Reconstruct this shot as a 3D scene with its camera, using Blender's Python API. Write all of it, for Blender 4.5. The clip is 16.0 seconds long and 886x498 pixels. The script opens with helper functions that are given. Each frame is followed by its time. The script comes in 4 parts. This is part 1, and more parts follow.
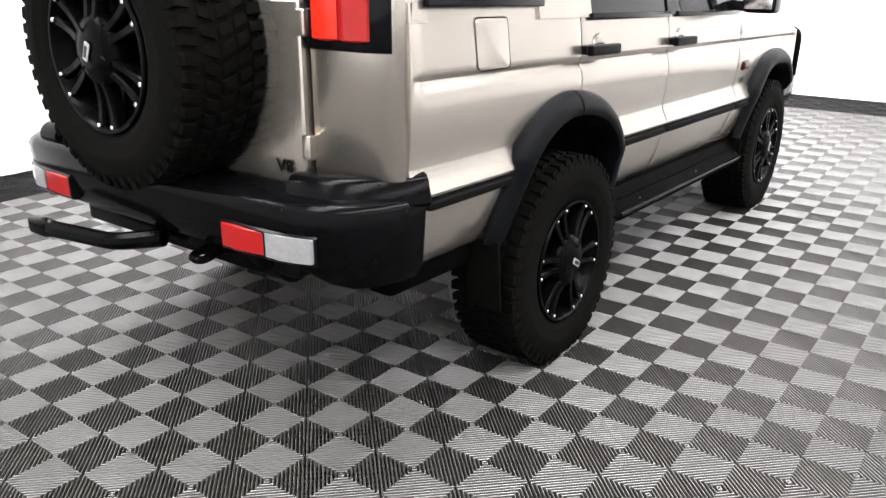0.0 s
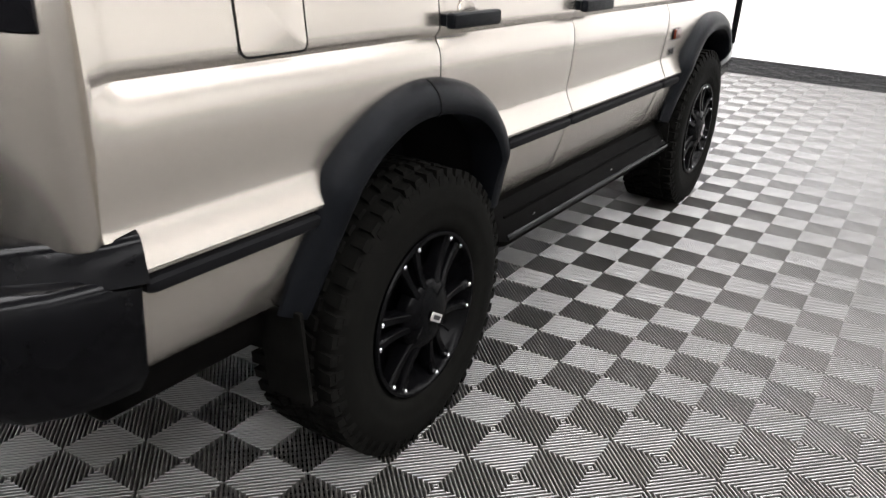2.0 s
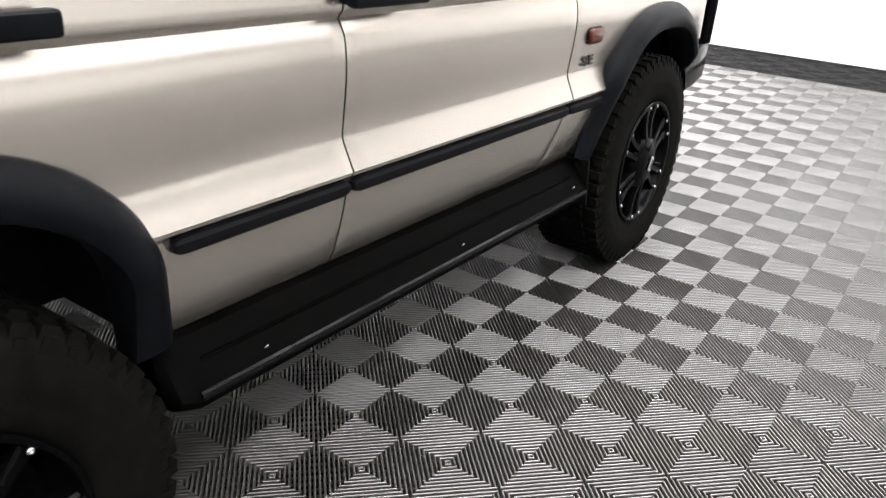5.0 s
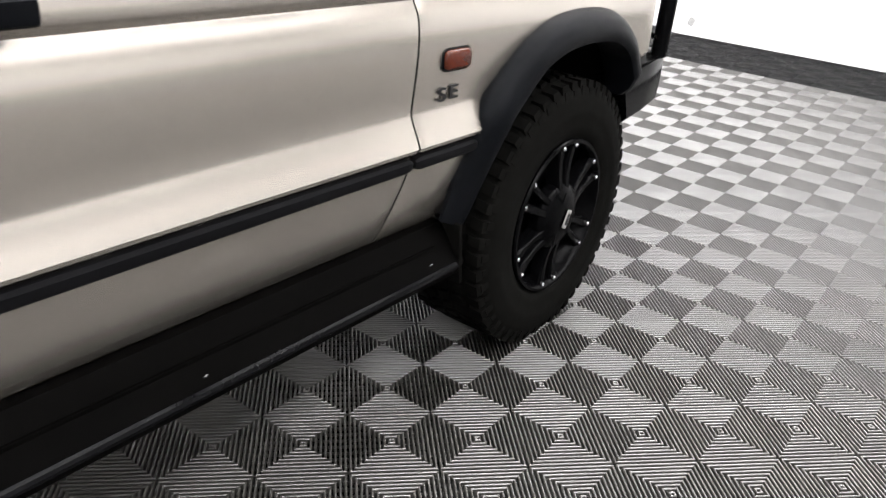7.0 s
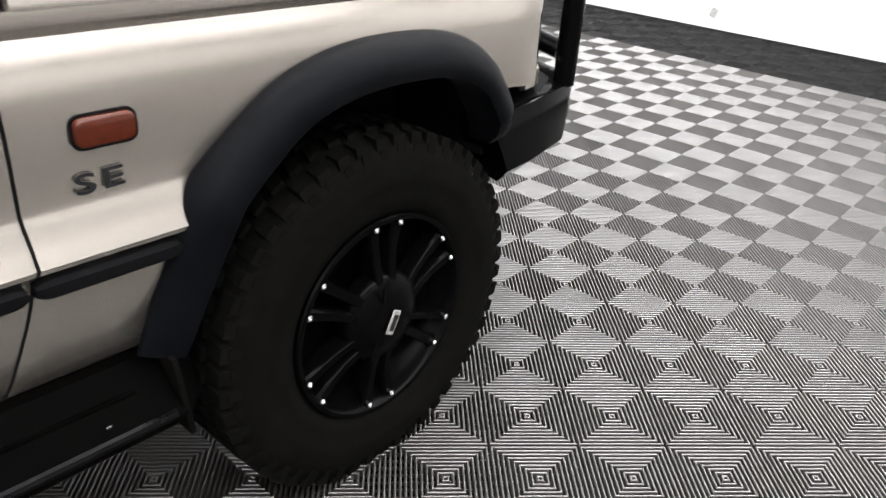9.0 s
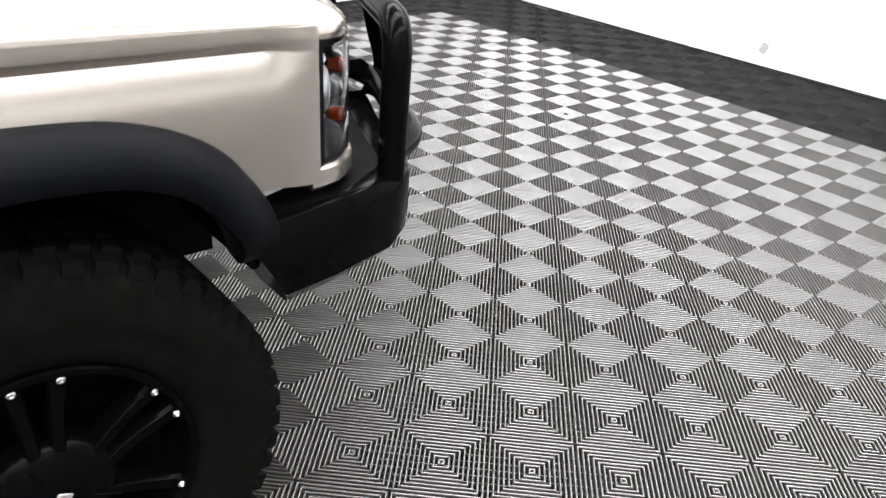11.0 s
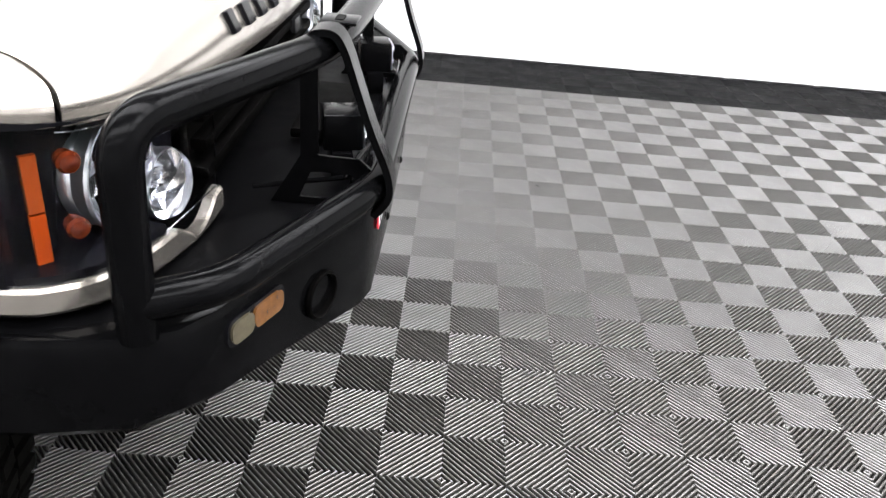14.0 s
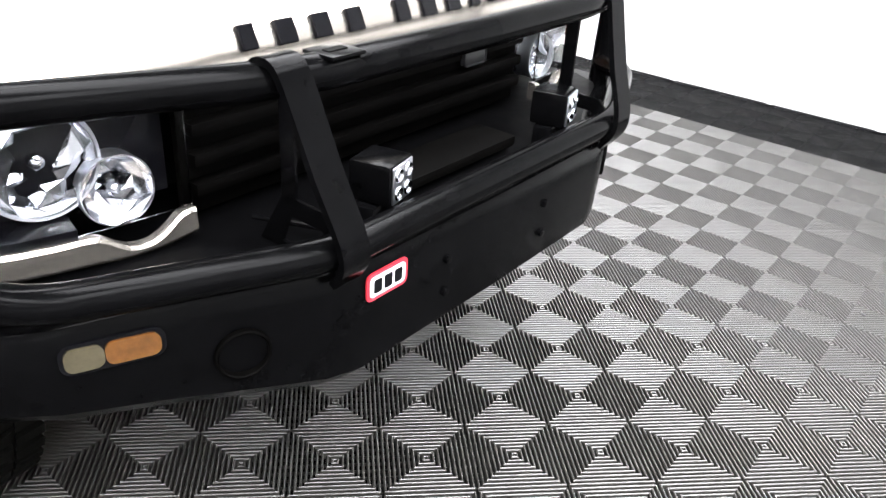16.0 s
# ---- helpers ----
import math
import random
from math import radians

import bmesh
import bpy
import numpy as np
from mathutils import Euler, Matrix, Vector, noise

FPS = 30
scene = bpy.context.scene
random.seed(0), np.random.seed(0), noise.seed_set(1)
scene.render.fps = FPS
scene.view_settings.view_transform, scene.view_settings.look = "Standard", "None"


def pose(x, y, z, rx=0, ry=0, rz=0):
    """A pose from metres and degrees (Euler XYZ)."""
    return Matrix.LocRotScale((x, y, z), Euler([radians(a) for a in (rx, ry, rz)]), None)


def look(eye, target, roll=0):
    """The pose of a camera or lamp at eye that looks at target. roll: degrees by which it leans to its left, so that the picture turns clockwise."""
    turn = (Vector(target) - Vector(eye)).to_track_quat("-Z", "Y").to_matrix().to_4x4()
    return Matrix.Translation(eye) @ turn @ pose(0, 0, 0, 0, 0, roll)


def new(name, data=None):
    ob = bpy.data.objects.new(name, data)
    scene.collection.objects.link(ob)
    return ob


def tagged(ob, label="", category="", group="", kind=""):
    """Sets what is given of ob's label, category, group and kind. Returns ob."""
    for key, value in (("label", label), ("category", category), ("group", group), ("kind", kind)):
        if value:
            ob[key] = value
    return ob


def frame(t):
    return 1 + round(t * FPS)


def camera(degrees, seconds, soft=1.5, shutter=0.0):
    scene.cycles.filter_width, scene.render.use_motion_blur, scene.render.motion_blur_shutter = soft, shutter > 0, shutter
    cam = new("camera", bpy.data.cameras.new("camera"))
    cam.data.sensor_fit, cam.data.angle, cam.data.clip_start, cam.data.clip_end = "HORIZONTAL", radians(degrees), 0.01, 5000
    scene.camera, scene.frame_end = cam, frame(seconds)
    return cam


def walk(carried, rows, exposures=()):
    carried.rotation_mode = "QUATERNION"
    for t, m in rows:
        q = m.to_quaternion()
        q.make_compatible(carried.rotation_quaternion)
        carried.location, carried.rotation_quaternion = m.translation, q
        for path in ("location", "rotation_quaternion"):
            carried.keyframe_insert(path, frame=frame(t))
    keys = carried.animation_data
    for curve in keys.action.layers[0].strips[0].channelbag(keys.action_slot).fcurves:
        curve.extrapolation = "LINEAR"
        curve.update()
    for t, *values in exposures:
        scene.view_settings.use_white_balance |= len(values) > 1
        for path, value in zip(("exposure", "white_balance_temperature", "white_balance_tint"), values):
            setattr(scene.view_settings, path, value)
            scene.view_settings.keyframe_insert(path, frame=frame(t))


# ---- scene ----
cam = camera(58.6, 16.0, 1.3, 0.2)
PATH = [
    (0, (2.171, -2.319, 1.416), (1.051, -0.807, 0.739), 0.3),
    (0.5, (2.066, -2.092, 1.415), (1.0, -0.56, 0.696), 1.2),
    (1, (1.966, -1.88, 1.41), (0.967, -0.318, 0.659), 2.0),
    (1.5, (1.918, -1.651, 1.392), (0.957, -0.077, 0.618), 2.4),
    (2, (1.927, -1.403, 1.387), (0.962, 0.158, 0.592), 2.3),
    (2.5, (1.911, -1.179, 1.382), (0.953, 0.375, 0.565), 2.8),
    (3, (1.88, -0.946, 1.372), (0.935, 0.604, 0.532), 3.6),
    (3.5, (1.913, -0.72, 1.365), (0.94, 0.81, 0.521), 3.0),
    (4, (1.952, -0.507, 1.368), (0.943, 0.999, 0.522), 2.3),
    (4.2, (1.943, -0.419, 1.359), (0.93, 1.083, 0.512), 2.4),
    (6.5, (1.907, 0.549, 1.308), (0.857, 2.01, 0.435), 3.8),
    (7, (1.898, 0.807, 1.313), (0.838, 2.243, 0.411), 4.0),
    (7.5, (1.917, 1.041, 1.3), (0.825, 2.454, 0.399), 3.0),
    (8, (1.867, 1.282, 1.296), (0.783, 2.679, 0.36), 3.7),
    (8.5, (1.847, 1.505, 1.302), (0.756, 2.876, 0.336), 4.3),
    (9, (1.92, 1.729, 1.301), (0.757, 3.051, 0.352), 2.6),
    (9.5, (1.907, 1.93, 1.306), (0.734, 3.237, 0.349), 3.4),
    (11.8, (1.955, 2.903, 1.344), (0.498, 3.901, 0.377), 4.2),
    (12, (1.938, 2.994, 1.343), (0.440, 3.931, 0.369), 4.5),
    (12.5, (1.895, 3.181, 1.345), (0.308, 3.952, 0.376), 5.7),
    (13, (1.86, 3.406, 1.341), (0.181, 3.927, 0.399), 4.5),
    (13.5, (1.753, 3.575, 1.322), (0.054, 3.850, 0.405), 5.5),
    (14, (1.670, 3.765, 1.348), (-0.046, 3.768, 0.421), 5.0),
    (14.5, (1.570, 3.976, 1.337), (-0.126, 3.680, 0.423), 3.2),
    (15, (1.457, 4.135, 1.338), (-0.173, 3.576, 0.425), 3.1),
    (15.5, (1.303, 4.253, 1.338), (-0.219, 3.454, 0.417), 3.4),
    (16, (1.133, 4.347, 1.348), (-0.241, 3.332, 0.407), 4.2),
]
walk(cam, [(t, look(e, a, r)) for t, e, a, r in PATH], ((0.0, -0.3, 6560, 13), (2.0, -0.32, 6560, 12.5), (7.0, -0.46, 6560, 12.5), (9.5, -0.6, 6540, 12.5), (12.0, -0.42, 6440, 12), (13.2, -0.33, 6440, 12.5), (14.5, -0.27, 6400, 12), (16.0, -0.02, 6370, 12)))

# ---- world and lights ----
world = bpy.data.worlds.new("world")
scene.world = world
world.use_nodes = True
world.node_tree.nodes["Background"].inputs[0].default_value = (0.9, 0.95, 1.0, 1)
world.node_tree.nodes["Background"].inputs[1].default_value = 0.02
CEIL = 3.6
LAMP_POWER = 74.0
# Unseen ceiling panels; layout is set by floor glare and side highlights.
LAMPS = [(x, y) for x in (0.6, 3.0, 5.4) for y in (-2.8, -0.6, 1.6, 3.8, 6.1)] + [(-1.9, -2.8), (-1.9, -0.6), (-1.9, 1.6), (-1.9, 3.8), (-1.9, 6.1), (-0.65, 6.1), (1.8, 6.1)]


def area_lamp(x, y, z, sx, sy, power):
    data = bpy.data.lights.new("ceiling_lamp_light", "AREA")
    data.shape, data.size, data.size_y, data.energy = "RECTANGLE", sx, sy, power
    data.color = (0.985, 0.99, 1.0)
    data.spread = radians(125)
    ob = new("ceiling_lamp_light", data)
    ob.matrix_basis = pose(x, y, z)
    return ob


for lx, ly in LAMPS:
    area_lamp(lx, ly, CEIL - 0.095, 0.95, 2.1, LAMP_POWER)


# ---- materials ----
def mat(name, color, rough=0.5, metal=0.0, coat=0.0, noise_scale=0.0, vary=0.1, bump=0.0, bump_scale=200.0, spec=0.5,
        rough_vary=0.0, trans=0.0, emit=None, random=0.0):
    m = bpy.data.materials.new(name)
    m.use_nodes = True
    nt = m.node_tree
    b = nt.nodes["Principled BSDF"]
    b.inputs["Base Color"].default_value = (*color, 1)
    b.inputs["Roughness"].default_value = rough
    b.inputs["Metallic"].default_value = metal
    b.inputs["Coat Weight"].default_value = coat
    b.inputs["Coat Roughness"].default_value = 0.06
    b.inputs["Specular IOR Level"].default_value = spec
    b.inputs["Transmission Weight"].default_value = trans
    if emit:
        b.inputs["Emission Color"].default_value = (*emit[0], 1)
        b.inputs["Emission Strength"].default_value = emit[1]
    tc = nt.nodes.new("ShaderNodeTexCoord")
    if noise_scale or random:
        n = nt.nodes.new("ShaderNodeTexNoise")
        n.inputs["Scale"].default_value = noise_scale or 5.0
        n.inputs["Detail"].default_value = 6.0
        n.inputs["Roughness"].default_value = 0.65
        nt.links.new(tc.outputs["Object"], n.inputs["Vector"])
        r = nt.nodes.new("ShaderNodeMapRange")
        r.inputs["From Min"].default_value, r.inputs["From Max"].default_value = 0.3, 0.7
        r.inputs["To Min"].default_value, r.inputs["To Max"].default_value = 1 - vary, 1 + vary
        nt.links.new(n.outputs["Fac"], r.inputs["Value"])
        fac = r.outputs["Result"]
        if random:
            oi = nt.nodes.new("ShaderNodeObjectInfo")
            rr = nt.nodes.new("ShaderNodeMapRange")
            rr.inputs["To Min"].default_value, rr.inputs["To Max"].default_value = 1 - random, 1 + random
            nt.links.new(oi.outputs["Random"], rr.inputs["Value"])
            mm = nt.nodes.new("ShaderNodeMath")
            mm.operation = "MULTIPLY"
            nt.links.new(fac, mm.inputs[0])
            nt.links.new(rr.outputs["Result"], mm.inputs[1])
            fac = mm.outputs[0]
        hsv = nt.nodes.new("ShaderNodeHueSaturation")
        hsv.inputs["Color"].default_value = (*color, 1)
        nt.links.new(fac, hsv.inputs["Value"])
        nt.links.new(hsv.outputs["Color"], b.inputs["Base Color"])
        if rough_vary:
            r2 = nt.nodes.new("ShaderNodeMapRange")
            r2.inputs["From Min"].default_value, r2.inputs["From Max"].default_value = 0.3, 0.7
            r2.inputs["To Min"].default_value, r2.inputs["To Max"].default_value = rough - rough_vary, rough + rough_vary
            nt.links.new(n.outputs["Fac"], r2.inputs["Value"])
            nt.links.new(r2.outputs["Result"], b.inputs["Roughness"])
    if bump:
        n2 = nt.nodes.new("ShaderNodeTexNoise")
        n2.inputs["Scale"].default_value = bump_scale
        n2.inputs["Detail"].default_value = 3.0
        nt.links.new(tc.outputs["Object"], n2.inputs["Vector"])
        bp = nt.nodes.new("ShaderNodeBump")
        bp.inputs["Strength"].default_value = bump
        bp.inputs["Distance"].default_value = 0.002
        nt.links.new(n2.outputs["Fac"], bp.inputs["Height"])
        nt.links.new(bp.outputs["Normal"], b.inputs["Normal"])
    return m


M_PAINT = mat("champagne_metallic_paint", (0.51, 0.470, 0.420), 0.25, 0.9, 0.3, 900.0, 0.05)
M_FLARE = mat("black_textured_plastic", (0.003, 0.0034, 0.0043), 0.40, 0, 0, 30.0, 0.25, 0.25, 900.0, 0.045)
M_BUMPER = mat("black_moulded_plastic", (0.0022, 0.0022, 0.0026), 0.13, 0, 0, 18.0, 0.3, 0.04, 700.0, 0.07, rough_vary=0.04)
M_STEEL = mat("black_powder_coated_steel", (0.0019, 0.0019, 0.0021), 0.15, 0, 0, 25.0, 0.3, 0.05, 500.0, 0.04, rough_vary=0.05)
M_DECK = mat("satin_black_steel_deck", (0.0018, 0.0018, 0.002), 0.4, 0, 0, 16.0, 0.3, 0.08, 400.0, 0.03, rough_vary=0.08)
M_SILL = mat("black_sill_plastic", (0.0014, 0.0013, 0.0012), 0.6, 0, 0, 14.0, 0.4, 0.2, 600.0, 0.015, rough_vary=0.08)
M_RUBBER = mat("tyre_rubber", (0.0034, 0.0033, 0.0029), 0.85, 0, 0, 25.0, 0.35, 0.4, 300.0, 0.03)
M_RIM = mat("satin_black_alloy", (0.0014, 0.0014, 0.0016), 0.24, 0.0, 0.0, 20.0, 0.2, spec=0.035)
M_CHROME = mat("bright_metal", (0.75, 0.75, 0.76), 0.16, 1.0)
M_DARK = mat("dark_underbody", (0.004, 0.004, 0.004), 0.85, 0, 0, 12.0, 0.4, spec=0.1)
M_BORE_SHADE = mat("bore_shade_black", (0.0006, 0.0006, 0.0006), 0.95, 0, 0, 30.0, 0.3, spec=0.0)
M_STRIP = mat("rub_strip_plastic", (0.0035, 0.0035, 0.004), 0.7, 0, 0, 30.0, 0.15, 0.15, 900.0, 0.06)
M_GLASSDARK = mat("tinted_glass", (0.004, 0.005, 0.006), 0.04, 0, 0.0, spec=0.25)
M_RED = mat("red_lens", (0.50, 0.022, 0.010), 0.16, 0, 0.08, 30.0, 0.1, spec=0.2)
M_REDDARK = mat("deep_red_lens", (0.32, 0.008, 0.008), 0.16, 0, 0.1, spec=0.3)
M_ORANGE = mat("orange_lens", (0.26, 0.035, 0.004), 0.12, 0, 0.05, spec=0.2)
M_AMBERD = mat("dark_amber_lens", (0.21, 0.038, 0.007), 0.15, 0, 0.1, spec=0.25)
M_INDIC = mat("amber_indicator_lens", (0.06, 0.009, 0.002), 0.2, 0, 0.1, 60.0, 0.2, spec=0.3)
M_CLEARP = mat("clear_ribbed_lens", (0.24, 0.24, 0.245), 0.15, 0, 0.5, 40.0, 0.12)
M_AMBFOG = mat("aged_amber_lens", (0.13, 0.052, 0.012), 0.2, 0, 0.5, 50.0, 0.25)
M_FOGW = mat("aged_clear_lens", (0.07, 0.06, 0.036), 0.25, 0, 0.4, 30.0, 0.3)
M_BADGE = mat("dark_badge_plastic", (0.014, 0.014, 0.015), 0.4, spec=0.2)
M_BLACKP = mat("gloss_black_plastic", (0.004, 0.004, 0.005), 0.14, 0, 0.0, spec=0.15)
M_PLATE = mat("brushed_emblem_plate", (0.33, 0.32, 0.31), 0.35, 0.3, 0, 200.0, 0.2)
M_WHITE = mat("white_print", (0.8, 0.8, 0.8), 0.4)
M_REDPRINT = mat("red_print", (0.65, 0.03, 0.05), 0.4)
M_REFLECT = mat("lamp_reflector_chrome", (0.60, 0.61, 0.65), 0.14, 1.0)
M_SILVER = mat("satin_silver_reflector", (0.66, 0.68, 0.72), 0.32, 1.0, 0, 14.0, 0.15)
M_GLASS = mat("clear_lamp_glass", (1, 1, 1), 0.0, 0, 0, trans=1.0)
M_GLASS.node_tree.nodes["Principled BSDF"].inputs["IOR"].default_value = 1.12
M_TILE = mat("grey_ribbed_plastic_tile", (0.032, 0.030, 0.0265), 0.34, 0, 0, 9.0, 0.16, 0.0, 400.0, 1.0, rough_vary=0.03, random=0.06)
M_TILE.node_tree.nodes["Principled BSDF"].inputs["IOR"].default_value = 1.65
M_TILEB = mat("black_ribbed_plastic_tile", (0.006, 0.006, 0.0065), 0.38, 0, 0, 9.0, 0.25, 0.12, 400.0, 0.1, rough_vary=0.08, random=0.2)
M_SLAB = mat("dark_subfloor", (0.006, 0.006, 0.0065), 0.9, 0, 0, 6.0, 0.3, spec=0.1)
M_WALL = mat("white_painted_wall", (0.84, 0.84, 0.83), 0.6, 0, 0, 3.0, 0.025, 0.08, 120.0)
M_CEIL = mat("white_ceiling", (0.72, 0.72, 0.71), 0.8, 0, 0, 2.0, 0.03)
M_BASE = mat("black_vinyl_base", (0.02, 0.02, 0.021), 0.45, 0, 0, 10.0, 0.3)
M_LAMP = mat("lamp_diffuser", (0.9, 0.9, 0.9), 0.5, emit=((0.985, 0.99, 1.0), 7.0))
M_SCUFF = mat("scuff_smudge", (0.36, 0.36, 0.35), 0.8, 0, 0, 40.0, 0.3)

# ---- helpers for meshes ----
RAKE = 0.03
WIDEN = 1.018


def mesh_of(name, bm, material, rake=False, smooth=32, recalc=True):
    if recalc:
        bmesh.ops.recalc_face_normals(bm, faces=bm.faces)
    if rake:
        for v in bm.verts:
            v.co.z -= RAKE * v.co.y
            v.co.x *= WIDEN
    me = bpy.data.meshes.new(name)
    bm.to_mesh(me)
    bm.free()
    me.materials.append(material)
    if smooth:
        me.polygons.foreach_set("use_smooth", [True] * len(me.polygons))
        me.set_sharp_from_angle(angle=radians(smooth))
    return me


def part(name, bm, material, parent, label="", rake=False, smooth=32, at=None, recalc=True):
    ob = new(name, mesh_of(name, bm, material, rake, smooth, recalc))
    ob.parent = parent
    if at is not None:
        ob.matrix_basis = at
    return tagged(ob, label)


def again(ob, parent, at=None):
    """The same mesh once more as an object of its own."""
    o = new(ob.name.split(".")[0], ob.data)
    o.parent = parent
    if at is not None:
        o.matrix_basis = at
    if "label" in ob:
        o["label"] = ob["label"]
    return o


def empty(name, parent=None, at=None):
    o = new(name)
    o.parent = parent
    o.empty_display_size = 0.1
    if at is not None:
        o.matrix_basis = at
    return o


def box(lo, hi, bevel=0.004, seg=2, bm=None):
    bm = bm or bmesh.new()
    made = bmesh.ops.create_cube(bm, size=1)["verts"]
    for v in made:
        v.co = Vector([lo[i] + (v.co[i] + 0.5) * (hi[i] - lo[i]) for i in range(3)])
    if bevel:
        edges = list({e for v in made for e in v.link_edges})
        bmesh.ops.bevel(bm, geom=edges, offset=bevel, segments=seg, affect="EDGES", profile=0.6)
    return bm


def skin(bm, loops, closed=True, caps=True):
    rows = [[bm.verts.new(p) for p in loop] for loop in loops]
    n = len(rows[0])
    for a, b in zip(rows, rows[1:]):
        for i in range(n if closed else n - 1):
            j = (i + 1) % n
            bm.faces.new((a[i], a[j], b[j], b[i]))
    if caps and closed:
        bm.faces.new(rows[0][::-1])
        bm.faces.new(rows[-1])
    return rows


def rounded(points, r, n=7):
    """A polyline with its corners rounded."""
    pts = [Vector(p) for p in points]
    out = [pts[0]]
    for a, b, c in zip(pts, pts[1:], pts[2:]):
        d = min(r, (a - b).length * 0.48, (c - b).length * 0.48)
        p, q = b + (a - b).normalized() * d, b + (c - b).normalized() * d
        for k in range(n + 1):
            t = k / n
            out.append(p * (1 - t) ** 2 + b * 2 * t * (1 - t) + q * t * t)
    out.append(pts[-1])
    return out


def tube(points, radius, r=0.06, sides=14, bm=None, n=7):
    bm = bm or bmesh.new()
    path = rounded(points, r, n)
    side = None
    loops = []
    for i, p in enumerate(path):
        d = (path[min(i + 1, len(path) - 1)] - path[max(i - 1, 0)]).normalized()
        if side is None:
            side = d.orthogonal().normalized()
        side = (side - d * side.dot(d)).normalized()
        up = d.cross(side)
        loops.append([p + (side * math.cos(a) + up * math.sin(a)) * radius for a in (2 * math.pi * k / sides for k in range(sides))])
    skin(bm, loops)
    return bm


def lathe(profile, segs=64, axis="X", bm=None):
    """Turn (along, radius) points round an axis."""
    bm = bm or bmesh.new()
    loops = []
    for k in range(segs):
        a = 2 * math.pi * k / segs
        c, s = math.cos(a), math.sin(a)
        loops.append([bm.verts.new((u, c * r, s * r) if axis == "X" else (c * r, u, s * r)) for u, r in profile])
    for k in range(segs):
        p, q = loops[k], loops[(k + 1) % segs]
        for i in range(len(profile) - 1):
            bm.faces.new((p[i], p[i + 1], q[i + 1], q[i]))
    return bm


def plate(outline, y0, y1, plane="XZ", bm=None, bevel=0.0):
    """A flat outline with thickness; plane XZ runs from y0 to y1, YZ from x0 to x1, XY from z0 to z1."""
    bm = bm or bmesh.new()
    put = {"XZ": lambda a, b, w: (a, w, b), "YZ": lambda a, b, w: (w, a, b), "XY": lambda a, b, w: (a, b, w)}[plane]
    lo = [bm.verts.new(put(a, b, y0)) for a, b in outline]
    hi = [bm.verts.new(put(a, b, y1)) for a, b in outline]
    top = bm.faces.new(hi)
    bm.faces.new(lo[::-1])
    n = len(lo)
    for i in range(n):
        bm.faces.new((lo[i], lo[(i + 1) % n], hi[(i + 1) % n], hi[i]))
    if bevel:
        bmesh.ops.recalc_face_normals(bm, faces=bm.faces)
        bmesh.ops.bevel(bm, geom=list(top.edges), offset=bevel, segments=2, affect="EDGES", profile=0.6)
    return bm


def rounded_rect(x0, z0, x1, z1, r, n=4):
    out = []
    for cx, cz, a0 in ((x1 - r, z1 - r, 0), (x0 + r, z1 - r, 90), (x0 + r, z0 + r, 180), (x1 - r, z0 + r, 270)):
        for k in range(n + 1):
            a = radians(a0 + 90 * k / n)
            out.append((cx + r * math.cos(a), cz + r * math.sin(a)))
    return out


def letters(text, size, depth):
    cu = bpy.data.curves.new("lettering", "FONT")
    cu.body, cu.size, cu.extrude, cu.align_x, cu.align_y = text, size, depth, "CENTER", "CENTER"
    cu.offset = size * 0.012
    ob = bpy.data.objects.new("lettering", cu)
    scene.collection.objects.link(ob)
    me = bpy.data.meshes.new_from_object(ob.evaluated_get(bpy.context.evaluated_depsgraph_get()))
    bm = bmesh.new()
    bm.from_mesh(me)
    bpy.data.objects.remove(ob)
    return bm


# ---- room ----
CELL = 0.1524
X0, X1, Y0, Y1 = -23 * CELL, 48 * CELL, -26 * CELL, 50 * CELL
GX0, GX1, GY0, GY1 = -19, 44, -22, 44


def wall(name, lo, hi):
    ob = new(name, mesh_of(name, box(lo, hi, 0), M_WALL, smooth=0))
    return tagged(ob, "smooth white painted showroom wall", "wall", kind="structure")


T = 0.12
wall("wall_front", (X0 - T, Y1, -0.05), (X1 + T, Y1 + T, CEIL))
# Unseen wall, set close behind so it brightens the rear corner panel.
wall("wall_rear_unseen", (X0 - T, Y0 - T, -0.05), (X1 + T, Y0, CEIL))
wall("wall_left", (X0 - T, Y0, -0.05), (X0, Y1, CEIL))
# Unseen wall, its distance chosen for the white reflection in the body side.
wall("wall_right_unseen", (X1, Y0, -0.05), (X1 + T, Y1, CEIL))
ceiling = new("ceiling", mesh_of("ceiling", box((X0 - T, Y0 - T, CEIL), (X1 + T, Y1 + T, CEIL + 0.1), 0), M_CEIL, smooth=0))
tagged(ceiling, "plain white flat ceiling", "ceiling", kind="structure")
floor = new("floor", mesh_of("floor", box((X0 - T, Y0 - T, -0.15), (X1 + T, Y1 + T, -0.024), 0), M_SLAB, smooth=0))
tagged(floor, "garage floor covered with grey ribbed interlocking tiles and a black tile border", "floor", kind="structure")
for nm, lo, hi in (("baseboard_front", (X0, Y1 - 0.008, 0), (X1, Y1, 0.012)), ("baseboard_left", (X0, Y0, 0), (X0 + 0.008, Y1 - 0.008, 0.012)),
                   ("baseboard_right", (X1 - 0.008, Y0, 0), (X1, Y1 - 0.008, 0.012)), ("baseboard_rear", (X0 + 0.008, Y0, 0), (X1 - 0.008, Y0 + 0.008, 0.012))):
    tagged(new(nm, mesh_of(nm, box(lo, hi, 0.002), M_BASE)), "thin black edging strip at the wall foot", "baseboard", kind="structure")

